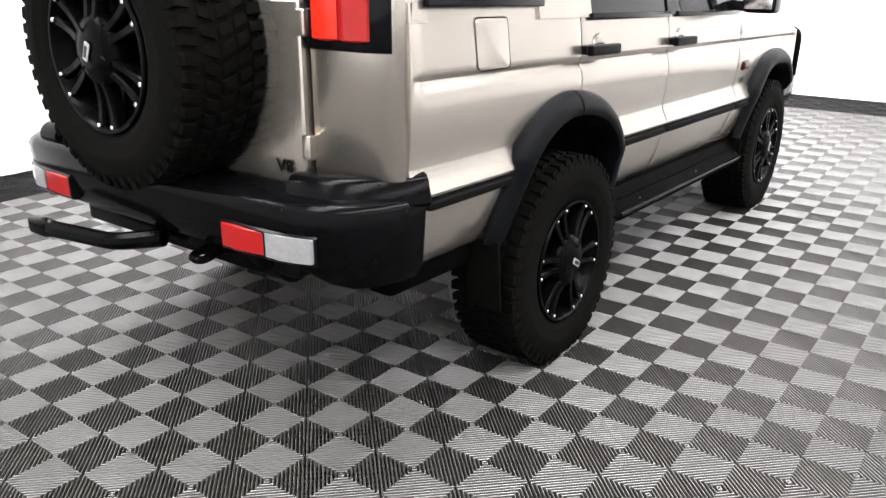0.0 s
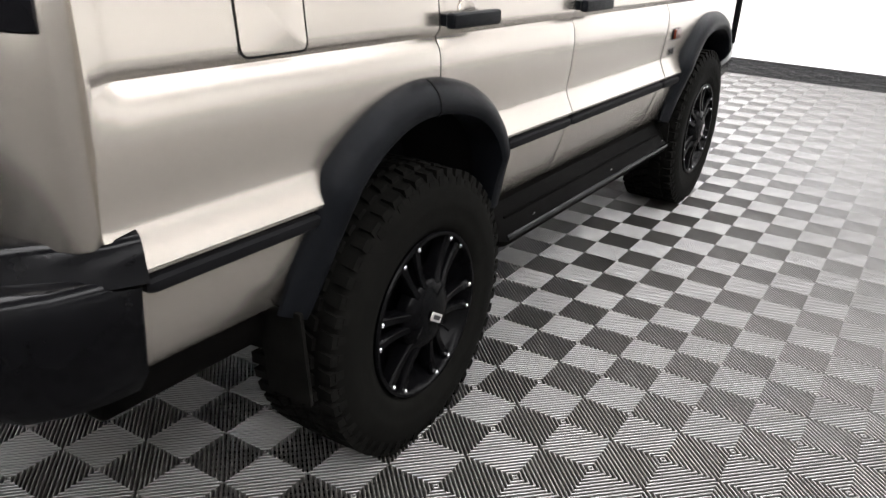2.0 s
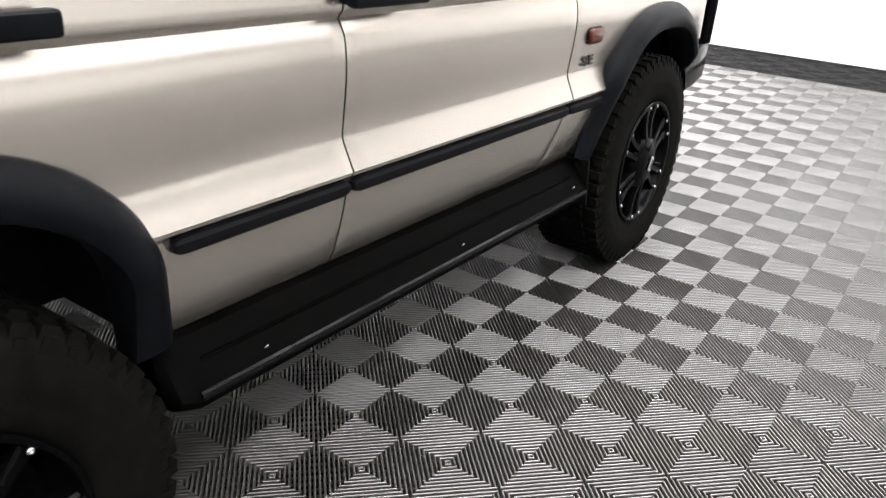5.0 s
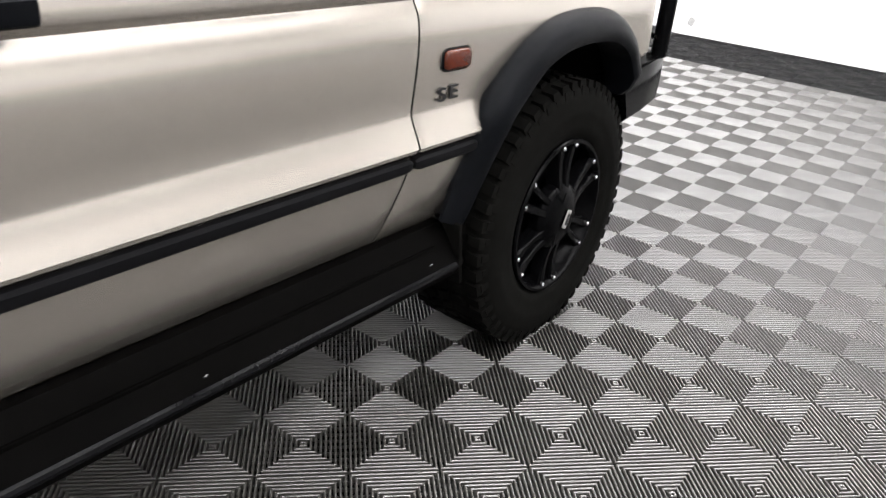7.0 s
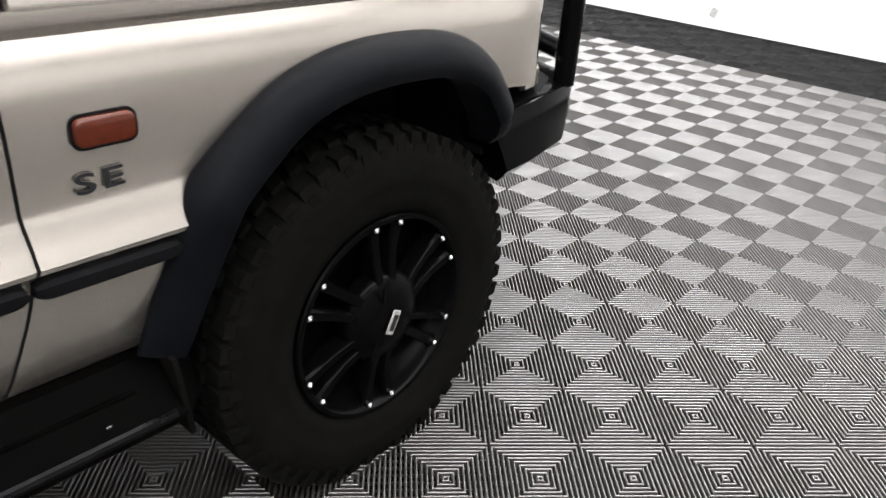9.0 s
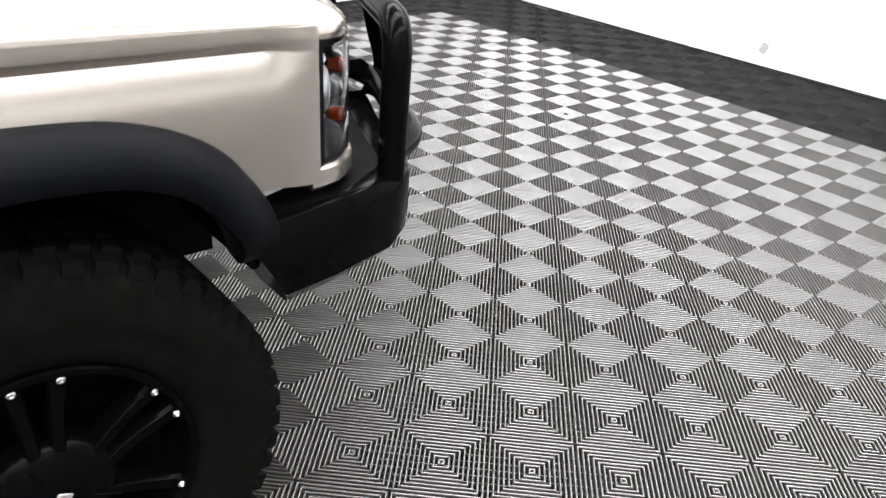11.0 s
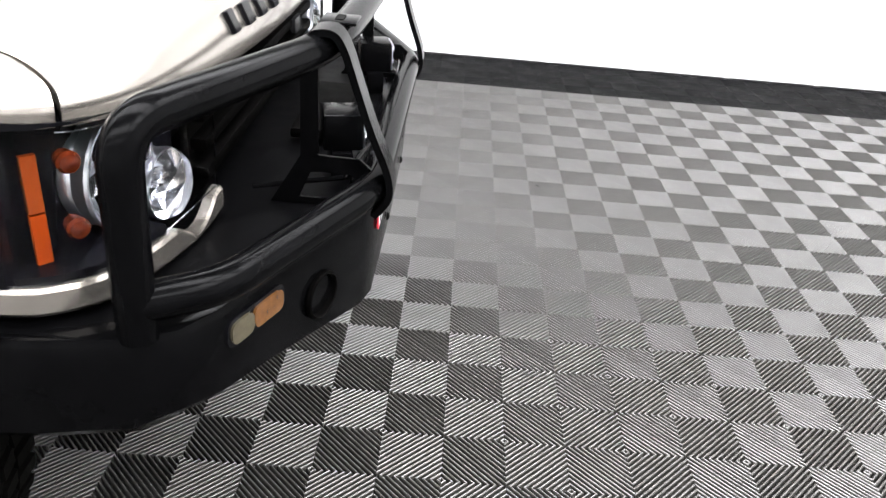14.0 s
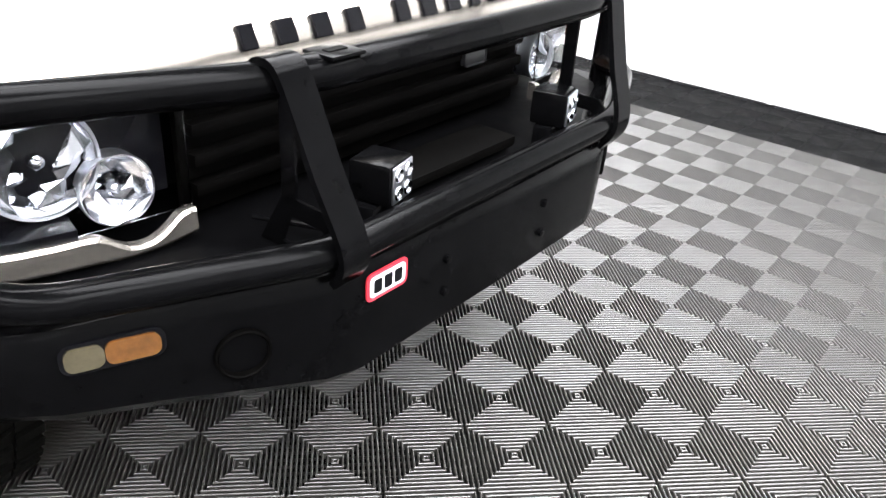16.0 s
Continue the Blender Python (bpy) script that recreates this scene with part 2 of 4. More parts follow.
for k, (lx, ly) in enumerate(LAMPS):
    lamp = empty("ceiling_lamp", at=pose(lx, ly, CEIL))
    tagged(lamp, "white ceiling light panel, unseen, layout assumed", "ceiling light", "ceiling light panels")
    if k == 0:
        l_frame = part("housing", box((-0.52, -1.11, -0.07), (0.52, 1.11, 0), 0.008), M_WALL, lamp)
        l_diff = part("diffuser", box((-0.49, -1.08, -0.082), (0.49, 1.08, -0.0701), 0.004), M_LAMP, lamp, "glowing diffuser")
    else:
        again(l_frame, lamp), again(l_diff, lamp)

# ---- the vehicle ----
CAR = empty("off_road_vehicle", at=pose(0.005, 0.173, 0))
tagged(CAR, "champagne metallic four-wheel-drive estate car with black flares, wheels and bull bar", "car")
FA = 2.53

# outline of a wheel arch, (along, up) from the axle
ARCH = [(-0.505, 0.565), (-0.46, 0.66), (-0.405, 0.775), (-0.370, 0.848), (-0.31, 0.905), (-0.237, 0.953), (-0.15, 0.990), (-0.05, 1.009), (0.06, 1.006),
        (0.15, 0.990), (0.24, 0.962), (0.325, 0.912), (0.39, 0.845), (0.430, 0.765), (0.443, 0.68), (0.445, 0.575)]
ARCH_FRONT = [(-0.515, 0.575), (-0.470, 0.68), (-0.432, 0.775), (-0.398, 0.850), (-0.33, 0.916), (-0.237, 0.985), (-0.14, 1.022), (-0.036, 1.038), (0.079, 1.039),
              (0.182, 1.028), (0.268, 0.998), (0.332, 0.956), (0.37, 0.910), (0.405, 0.855), (0.425, 0.800), (0.43, 0.765)]
PROFILE = [(0.558, 0.792), (0.565, 0.801), (0.60, 0.817), (0.66, 0.835), (0.70, 0.845), (0.735, 0.852), (0.772, 0.857), (0.780, 0.864), (0.786, 0.872), (0.794, 0.8745),
           (0.818, 0.8630), (0.848, 0.8490), (0.858, 0.8460), (0.870, 0.8445), (0.91, 0.8490), (0.95, 0.8535), (0.99, 0.8565), (1.02, 0.8570), (1.045, 0.8555),
           (1.07, 0.851), (1.094, 0.8385), (1.098, 0.8370), (1.101, 0.8383), (1.112, 0.8472), (1.1145, 0.8484), (1.120, 0.8491), (1.135, 0.8490), (1.18, 0.8440), (1.22, 0.8392),
           (1.25, 0.8352), (1.30, 0.8270)]


def in_arch(y, z, arch, shrink=0.045):
    pts = arch + [(0.445, 0.40), (-0.53, 0.40)]
    cy, cz = 0.0, 0.55
    y, z = cy + (y - cy) * (1 + shrink / 0.45), cz + (z - cz) * (1 + shrink / 0.45)
    hit = False
    j = len(pts) - 1
    for i in range(len(pts)):
        (a, b), (c, d) = pts[i], pts[j]
        if (b > z) != (d > z) and y < (c - a) * (z - b) / (d - b) + a:
            hit = not hit
        j = i
    return hit


def side_panel(name, left, right, zlo, zhi, side, arches=(), label="", parent=None):
    """A panel of the body side between two edges that may lean; side is 1 or -1."""
    bm = bmesh.new()
    zs = [p for p in PROFILE if zlo - 1e-6 <= p[0] <= zhi + 1e-6]
    width = right(1.0) - left(1.0)
    n = max(4, math.ceil(width / 0.022))
    grid = []
    for z, x in zs:
        a, b = left(z), right(z)
        row = []
        for k in range(n + 1):
            edge = min(k, n - k)
            y = a + (b - a) * k / n
            if edge == 1:
                y = a + 0.007 if k == 1 else b - 0.007
            fade = min(1.0, max((-0.835 - y) / 0.03 * min(1.0, max(0.0, (z - 0.95) / 0.08)), (y - 2.95) / 0.06, 0.0))
            calm = 0.833 + 0.025 * min(1.0, (z - 0.558) / 0.25) - 0.010 * max(0.0, (z - 1.1) / 0.2)
            xx = x + (calm - x) * fade * fade * (3 - 2 * fade)
            row.append(bm.verts.new((side * (xx - (0.0012 if edge == 0 else 0)), y, z)))
        grid.append(row)
    for r in range(len(zs) - 1):
        for k in range(n):
            q = (grid[r][k], grid[r][k + 1], grid[r + 1][k + 1], grid[r + 1][k])
            cy, cz = sum(v.co.y for v in q) / 4, sum(v.co.z for v in q) / 4
            if any(in_arch(cy - ax, cz, ARCH_FRONT if ax else ARCH) for ax in arches):
                continue
            if (cy > 2.86 and cz < 0.87) or (cy < -0.838 and cz < 0.852):
                continue
            bm.faces.new(q)
    loose = [v for v in bm.verts if not v.link_faces]
    bmesh.ops.delete(bm, geom=loose, context="VERTS")
    rim = [e for e in bm.edges if e.is_boundary]
    made = bmesh.ops.extrude_edge_only(bm, edges=rim)["geom"]
    for v in made:
        if isinstance(v, bmesh.types.BMVert):
            v.co.x -= side * 0.022
    return part(name, bm, M_PAINT, parent or CAR, label, rake=True, smooth=28)


def flat(v):
    return lambda z: v


def gap_a(z):
    return 1.885 if z > 0.80 else 1.885 - (0.80 - z) * 0.22 - max(0, 0.72 - z) * 0.08


def gap_a2(z):
    return gap_a(z) + 0.006


def strip(y0, y1, side, bm=None):
    bm = bm or bmesh.new()
    prof = [(0.848, 0.742), (0.869, 0.744), (0.876, 0.750), (0.877, 0.768), (0.872, 0.775), (0.850, 0.778)]
    ys = [y0, y0 + 0.008, y0 + 0.02, y1 - 0.02, y1 - 0.008, y1]
    sc = [0.55, 0.85, 1, 1, 0.85, 0.55]
    loops = [[(side * (0.850 + (x - 0.850) * (0.6 + 0.4 * s)), y, 0.760 + (z - 0.760) * s) for x, z in prof] for y, s in zip(ys, sc)]
    skin(bm, loops)
    return bm


def flare(axle, side):
    """A black wheel-arch flare: a band that follows the arch, proud of the body and fading to its ends."""
    bm = bmesh.new()
    pts = [Vector((0, a, b)) for a, b in (ARCH_FRONT if axle else ARCH)]
    fine = []
    for i in range(len(pts) - 1):
        p0, p1, p2, p3 = pts[max(i - 1, 0)], pts[i], pts[i + 1], pts[min(i + 2, len(pts) - 1)]
        for k in range(4):
            t = k / 4
            fine.append(0.5 * ((2 * p1) + (p2 - p0) * t + (2 * p0 - 5 * p1 + 4 * p2 - p3) * t * t + (3 * p1 - p0 - 3 * p2 + p3) * t ** 3))
    fine.append(pts[-1])
    # (outward, inward along the arch's plane)
    prof = [(0.838, 0.000), (0.862, 0.001), (0.880, 0.010), (0.898, 0.028), (0.908, 0.050), (0.910, 0.072), (0.903, 0.084), (0.885, 0.088), (0.84, 0.086), (0.80, 0.08)]
    loops = []
    for i, p in enumerate(fine):
        d = (fine[min(i + 1, len(fine) - 1)] - fine[max(i - 1, 0)]).normalized()
        inward = Vector((0, d.z, -d.y))
        s = min(1.0, 0.25 + i / 14, 0.35 + (len(fine) - 1 - i) / 12)
        loops.append([(side * (0.838 + (u - 0.838) * s if u > 0.838 else u), axle + p.y + inward.y * w, p.z + inward.z * w) for u, w in prof])
    skin(bm, loops, closed=True, caps=True)
    return bm


for side in (1, -1):
    quarter = side_panel("rear_quarter_panel", flat(-0.885), flat(0.078), 0.558, 1.30, side, (0.0,))
    rdoor = side_panel("rear_door", flat(0.083), flat(0.890), 0.558, 1.25, side, (0.0,))
    fdoor = side_panel("front_door", flat(0.895), gap_a, 0.558, 1.25, side)
    fender = side_panel("front_wing", gap_a2, flat(3.035), 0.558, 1.135, side, (FA,))
    # Dark strips fill the panel gaps in place of their shade.
    for edge, z0, z1, owner in ((lambda z: 0.078, 0.558, 1.25, quarter), (lambda z: 0.890, 0.558, 1.25, rdoor), (gap_a, 0.558, 1.135, fdoor)):
        bm = bmesh.new()
        loops = [[(side * (x - 0.0016), edge(z) + 0.0004, z), (side * (x - 0.0016), edge(z) + 0.0056, z), (side * (x - 0.012), edge(z) + 0.0056, z), (side * (x - 0.012), edge(z) + 0.0004, z)]
                 for z, x in PROFILE if z0 <= z <= z1 and not (edge(z) < 0.5 and z < 0.99)]
        skin(bm, loops)
        part("gap_seal", bm, M_DARK, owner, "dark strip standing for the shade in the panel gap", rake=True, smooth=0)
    part("rub_strip", strip(-0.835, -0.395, side), M_STRIP, quarter, "black plastic rub strip", rake=True)
    part("rub_strip", strip(0.452, 0.886, side), M_STRIP, rdoor, "black plastic rub strip", rake=True)
    part("rub_strip", strip(0.899, 1.868, side), M_STRIP, fdoor, "black plastic rub strip", rake=True)
    part("rub_strip", strip(1.878, 2.105, side), M_STRIP, fender, "black plastic rub strip", rake=True)
    part("wheel_arch_flare", flare(0, side), M_FLARE, CAR, "matt black plastic wheel arch flare", rake=True, smooth=40)
    part("wheel_arch_flare", flare(FA, side), M_FLARE, CAR, "matt black plastic wheel arch flare", rake=True, smooth=40)
    # joint across the top of the rear flare
    prof = [(0.863, 0.0), (0.881, 0.009), (0.899, 0.027), (0.909, 0.050), (0.911, 0.072), (0.904, 0.085)]
    bm = bmesh.new()
    loops = [[(side * (u + 0.0012), y, 1.0095 - w) for u, w in prof] + [(side * (u - 0.004), y, 1.0085 - w - 0.003) for u, w in prof[::-1]] for y in (0.001, 0.006)]
    skin(bm, loops)
    part("flare_joint", bm, M_DARK, CAR, "narrow joint in the flare", rake=True, smooth=0)
    # door handles in their hollows
    for y0, door in ((0.075, rdoor), (0.880, fdoor)):
        bm = box((min(side * 0.866, side * 0.893), y0, 1.120), (max(side * 0.866, side * 0.893), y0 + 0.235, 1.158), 0.010, 3)
        box((min(side * 0.846, side * 0.870), y0 + 0.008, 1.124), (max(side * 0.846, side * 0.870), y0 + 0.05, 1.154), 0.005, 2, bm)
        box((min(side * 0.846, side * 0.870), y0 + 0.19, 1.126), (max(side * 0.846, side * 0.870), y0 + 0.225, 1.152), 0.005, 2, bm)
        part("door_handle", bm, M_FLARE, door, "black pull handle", rake=True)
        cup = lathe([(0.852, 0.0), (0.853, 0.025), (0.853, 0.032), (0.850, 0.039), (0.846, 0.041)], 28)
        for v in cup.verts:
            v.co = Vector((side * v.co.x, y0 + 0.135 + v.co.y * 1.1, 1.152 + v.co.z))
        part("handle_cup", cup, M_PAINT, door, rake=True)
    # indicator on the wing
    bm = plate(rounded_rect(1.972, 0.948, 2.062, 0.992, 0.014), side * 0.848, side * 0.868, "YZ", bevel=0.007)
    ind = part("side_indicator", bm, M_INDIC, fender, "amber side indicator", rake=True, smooth=60)
    part("bezel", plate(rounded_rect(1.968, 0.944, 2.066, 0.996, 0.016), side * 0.848, side * 0.859, "YZ"), M_BLACKP, ind, "black bezel", rake=True)
    # sill guard
    prof = [(0.79, 0.557), (0.815, 0.554), (0.835, 0.525), (0.858, 0.482), (0.874, 0.462), (0.880, 0.448), (0.872, 0.430), (0.84, 0.415), (0.76, 0.40), (0.70, 0.45)]
    bm = bmesh.new()
    loops = []
    for y, s in ((0.42, 0.5), (0.435, 0.85), (0.47, 1), (1.2, 1), (2.0, 1), (2.05, 1.0), (2.09, 0.9), (2.115, 0.6)):
        loops.append([(side * (0.79 + (x - 0.79) * s), y, 0.56 + (z - 0.56) * (0.7 + 0.3 * s)) for x, z in prof])
    skin(bm, loops)
    sill = part("sill_guard", bm, M_SILL, CAR, "black sill guard along the body foot", rake=True)
    bead = tube([(side * 0.873, 0.47, 0.455), (side * 0.873, 2.05, 0.455)], 0.011, sides=10)
    part("edge_bead", bead, M_BUMPER, sill, "rounded outer edge", rake=True)
    part("step_rib", box((min(side * 0.838, side * 0.846), 0.5, 0.505), (max(side * 0.838, side * 0.846), 2.0, 0.515), 0.003), M_SILL, sill, rake=True)
    for y in (0.62, 1.3, 1.93):
        b2 = lathe([(0.0, 0.0), (0.004, 0.006), (0.006, 0.0045), (0.006, 0.0)], 12)
        part("bolt", b2, M_CHROME, sill, at=pose(side * 0.901, y, 0.505 - RAKE * y, 0, 35 if side == 1 else 145, 0))
    # mud flap behind each wheel
    for axle, zt in ((0.0, 0.58), (FA, 0.50)):
        bm = box((min(side * 0.76, side * 0.89), axle - 0.475, 0.33), (max(side * 0.76, side * 0.89), axle - 0.463, zt), 0.004)
        for v in bm.verts:
            v.co.y -= (zt - v.co.z) * -0.10
        part("mud_flap", bm, M_RUBBER, CAR, "black rubber mud flap")
    # inner wheel house
    for axle in (0.0, FA):
        bm = bmesh.new()
        loops = []
        for a, b in (ARCH_FRONT if axle else ARCH):
            loops.append([(side * 0.835, axle + a * 0.93, 0.55 + (b - 0.55) * 0.93), (side * 0.50, axle + a * 0.93, 0.55 + (b - 0.55) * 0.93)])
        skin(bm, loops, closed=False, caps=False)
        part("wheel_house_liner", bm, M_DARK, CAR, rake=True)

# splash panels ahead of the front wheels
for side in (1, -1):
    part("splash_panel", box((min(side * 0.45, side * 0.80), 2.925, 0.70), (max(side * 0.45, side * 0.80), 2.940, 0.985), 0.003), M_DARK, CAR, rake=True)

# SE badge on the wing
for ch, dy in (("S", -0.0205), ("E", 0.0205)):
    part("badge_letter", letters(ch, 0.047, 0.002), M_BADGE, CAR, "dark badge letter", at=pose(0.8668, 2.0 + dy, 0.893 - RAKE * 2.0, 90, 0, 90) @ Matrix.Diagonal((1.5, 0.92, 1, 1)))

# fuel flap in the right quarter panel
bm = plate(rounded_rect(-0.572, 1.112, -0.400, 1.256, 0.018), 0.838, 0.8525, "YZ", bevel=0.003)
for v in bm.verts:
    v.co.x -= (v.co.z - 1.125) * 0.11
part("fuel_flap", bm, M_PAINT, CAR, "square fuel filler flap", rake=True)
ring = bmesh.new()
outer, inner = rounded_rect(-0.5765, 1.1075, -0.3955, 1.2605, 0.021), rounded_rect(-0.5725, 1.1115, -0.3995, 1.2565, 0.018)
vo, vi = [ring.verts.new((0.8515, y, z)) for y, z in outer], [ring.verts.new((0.8515, y, z)) for y, z in inner]
for i in range(len(vo)):
    j = (i + 1) % len(vo)
    ring.faces.new((vo[i], vo[j], vi[j], vi[i]))
for v in ring.verts:
    v.co.x -= (v.co.z - 1.125) * 0.11
part("flap_gap", ring, M_DARK, CAR, rake=True)

# inner body, dark, closes what is seen through the gaps
for lo, hi in (((-0.795, -0.87, 0.60), (0.795, -0.47, 1.29)), ((-0.52, -0.4699, 0.55), (0.52, 0.4699, 1.0199)), ((-0.795, 0.47, 0.58), (0.795, 2.0299, 1.24)),
               ((-0.52, 2.03, 0.60), (0.52, 2.98, 1.0)), ((-0.795, -0.4699, 1.02), (0.795, 0.4699, 1.29)), ((-0.795, 2.03, 1.05), (0.795, 3.0, 1.09))):
    part("inner_panel", box(lo, hi, 0), M_DARK, CAR, rake=True, smooth=0)
# black valance under each rear quarter panel
for side in (1, -1):
    part("quarter_valance", box((min(side * 0.70, side * 0.788), -0.90, 0.485), (max(side * 0.70, side * 0.788), -0.49, 0.575), 0.012, 2), M_SILL, CAR, "black valance under the quarter panel", rake=True)
# chassis, axles and silencer
under = bmesh.new()
for x in (-0.42, 0.42):
    box((x - 0.05, -0.95, 0.50), (x + 0.05, 3.05, 0.62), 0.01, 1, under)
part("chassis_rails", under, M_DARK, CAR)
for y in (0.0, FA):
    bm = tube([(-0.70, y, 0.39), (0.70, y, 0.39)], 0.045, sides=16)
    sph = bmesh.ops.create_uvsphere(bm, u_segments=16, v_segments=10, radius=0.13)["verts"]
    for v in sph:
        v.co = Vector((v.co.x + (0.15 if y else -0.05), v.co.y + y, v.co.z * 0.95 + 0.39))
    part("axle", bm, M_DARK, CAR)
part("silencer", tube([(-0.25, -0.75, 0.47), (0.25, -0.75, 0.47)], 0.09, sides=18), M_DARK, CAR)
part("exhaust_pipe", tube([(0.1, 2.0, 0.45), (0.12, 0.6, 0.44), (0.3, 0.3, 0.5), (0.3, -0.6, 0.47)], 0.03), M_DARK, CAR)

# rear corner columns, tail lamps
CORNER = [(0.846, -0.886), (0.840, -0.905), (0.826, -0.923), (0.806, -0.937), (0.780, -0.947), (0.745, -0.954), (0.700, -0.958), (0.64, -0.960), (0.60, -0.961), (0.572, -0.961)]


def column(points, z0, z1, out, side, depth=0.02, crown=0.0):
    bm = bmesh.new()
    pts = [Vector((a, b, 0)) for a, b in points]
    loops = []
    zs = [z0, z0 + 0.006, z1 - 0.006, z1]
    for i, p in enumerate(pts):
        d = (pts[min(i + 1, len(pts) - 1)] - pts[max(i - 1, 0)]).normalized()
        nrm = Vector((-d.y, d.x, 0))
        if nrm.y > 0 and abs(nrm.y) > abs(nrm.x):
            nrm = -nrm
        if abs(nrm.x) >= abs(nrm.y) and nrm.x < 0:
            nrm = -nrm
        ends = i in (0, len(pts) - 1)
        o = out - (0.004 if ends else 0)
        q = [p + nrm * (o - 0.005), p + nrm * o, p + nrm * o, p + nrm * (o - 0.005)]
        row = [(side * v.x, v.y, z) for v, z in zip(q, zs)]
        inner = p + nrm * (o - depth)
        row += [(side * inner.x, inner.y, z1), (side * inner.x, inner.y, z0)]
        loops.append(row)
    skin(bm, loops)
    return bm


for side in (1, -1):
    part("rear_corner_panel", column(CORNER, 0.835, 1.86, 0.0, side, 0.03), M_PAINT, CAR, rake=True, smooth=50)
    lampc = part("tail_lamp", column(CORNER[2:], 1.175, 1.47, 0.014, side, 0.02), M_BLACKP, CAR, "red tail lamp in a black bezel", rake=True, smooth=50)
    part("lens", column([(0.782, -0.9465), (0.745, -0.954), (0.71, -0.957), (0.69, -0.9585)], 1.20, 1.33, 0.020, side, 0.01), M_REDDARK, lampc, "ribbed red lens", rake=True)
    part("lens", column([(0.688, -0.9585), (0.64, -0.960), (0.60, -0.961)], 1.20, 1.445, 0.020, side, 0.01), M_RED, lampc, "bright red lens", rake=True)
    part("lens", column([(0.782, -0.9465), (0.745, -0.954), (0.71, -0.957), (0.69, -0.9585)], 1.335, 1.445, 0.020, side, 0.01), M_CLEARP, lampc, "clear lens", rake=True)
for k in range(15):
    z = 1.207 + k * 0.0085
    part("lens_rib", column([(0.779, -0.947), (0.745, -0.954), (0.71, -0.957), (0.693, -0.9583)], z, z + 0.004, 0.0235, 1, 0.006), M_REDDARK, lampc, rake=True)
# small round sensor on the clear lens
bm = lathe([(0.0, 0.0), (0.0, 0.011), (0.004, 0.013), (0.008, 0.009), (0.008, 0.0)], 16)
part("sensor", bm, M_AMBERD, CAR, at=pose(0.735, -0.976, 1.372 + 0.024, 0, 0, -90))

# tailgate with its hinges and engine badge
bm = box((-0.56, -0.985, 0.780), (0.562, -0.945, 1.30), 0.012, 3)
gate = part("tailgate", bm, M_PAINT, CAR, "side-hinged tailgate", rake=True)
part("rear_window", box((-0.50, -0.968, 1.33), (0.50, -0.952, 1.78), 0.02, 3), M_GLASSDARK, gate, "dark tinted rear window", rake=True)
bm = box((-0.56, -0.962, 1.30), (0.562, -0.93, 1.84), 0.01)
part("upper_frame", bm, M_PAINT, gate, rake=True)
for z in (0.905, 1.24):
    bm = box((0.553, -0.992, z - 0.033), (0.585, -0.952, z + 0.038), 0.008, 3)
    part("hinge", bm, M_PAINT, gate, rake=True)
bm = letters("V8", 0.052, 0.002)
part("engine_badge", bm, M_STRIP, gate, "dark V8 badge", at=pose(0.490, -0.9895, 0.848 + 0.024, 90, 0, 0) @ Matrix.Diagonal((1.2, 1, 1, 1)))

# rear bumper
PLAN = [(0.0, -1.165), (0.40, -1.160), (0.64, -1.140), (0.735, -1.108), (0.80, -1.055), (0.845, -0.985), (0.866, -0.91), (0.872, -0.845)]


def wrap(plan, prof, inset):
    """Loops round a plan line; prof: (inward, up) points."""
    pts = [(-x, y) for x, y in plan[:0:-1]] + list(plan)
    pts = [Vector((a, b, 0)) for a, b in pts]
    loops = []
    for i, p in enumerate(pts):
        d = (pts[min(i + 1, len(pts) - 1)] - pts[max(i - 1, 0)]).normalized()
        n = Vector((-d.y, d.x, 0)) * inset
        drop = 0.055 * max(0.0, min(1.0, (abs(p.x) - 0.62) / 0.16))
        loops.append([(p.x + n.x * u, p.y + n.y * u, z - (drop if z < 0.66 else 0.0)) for u, z in prof])
    return loops


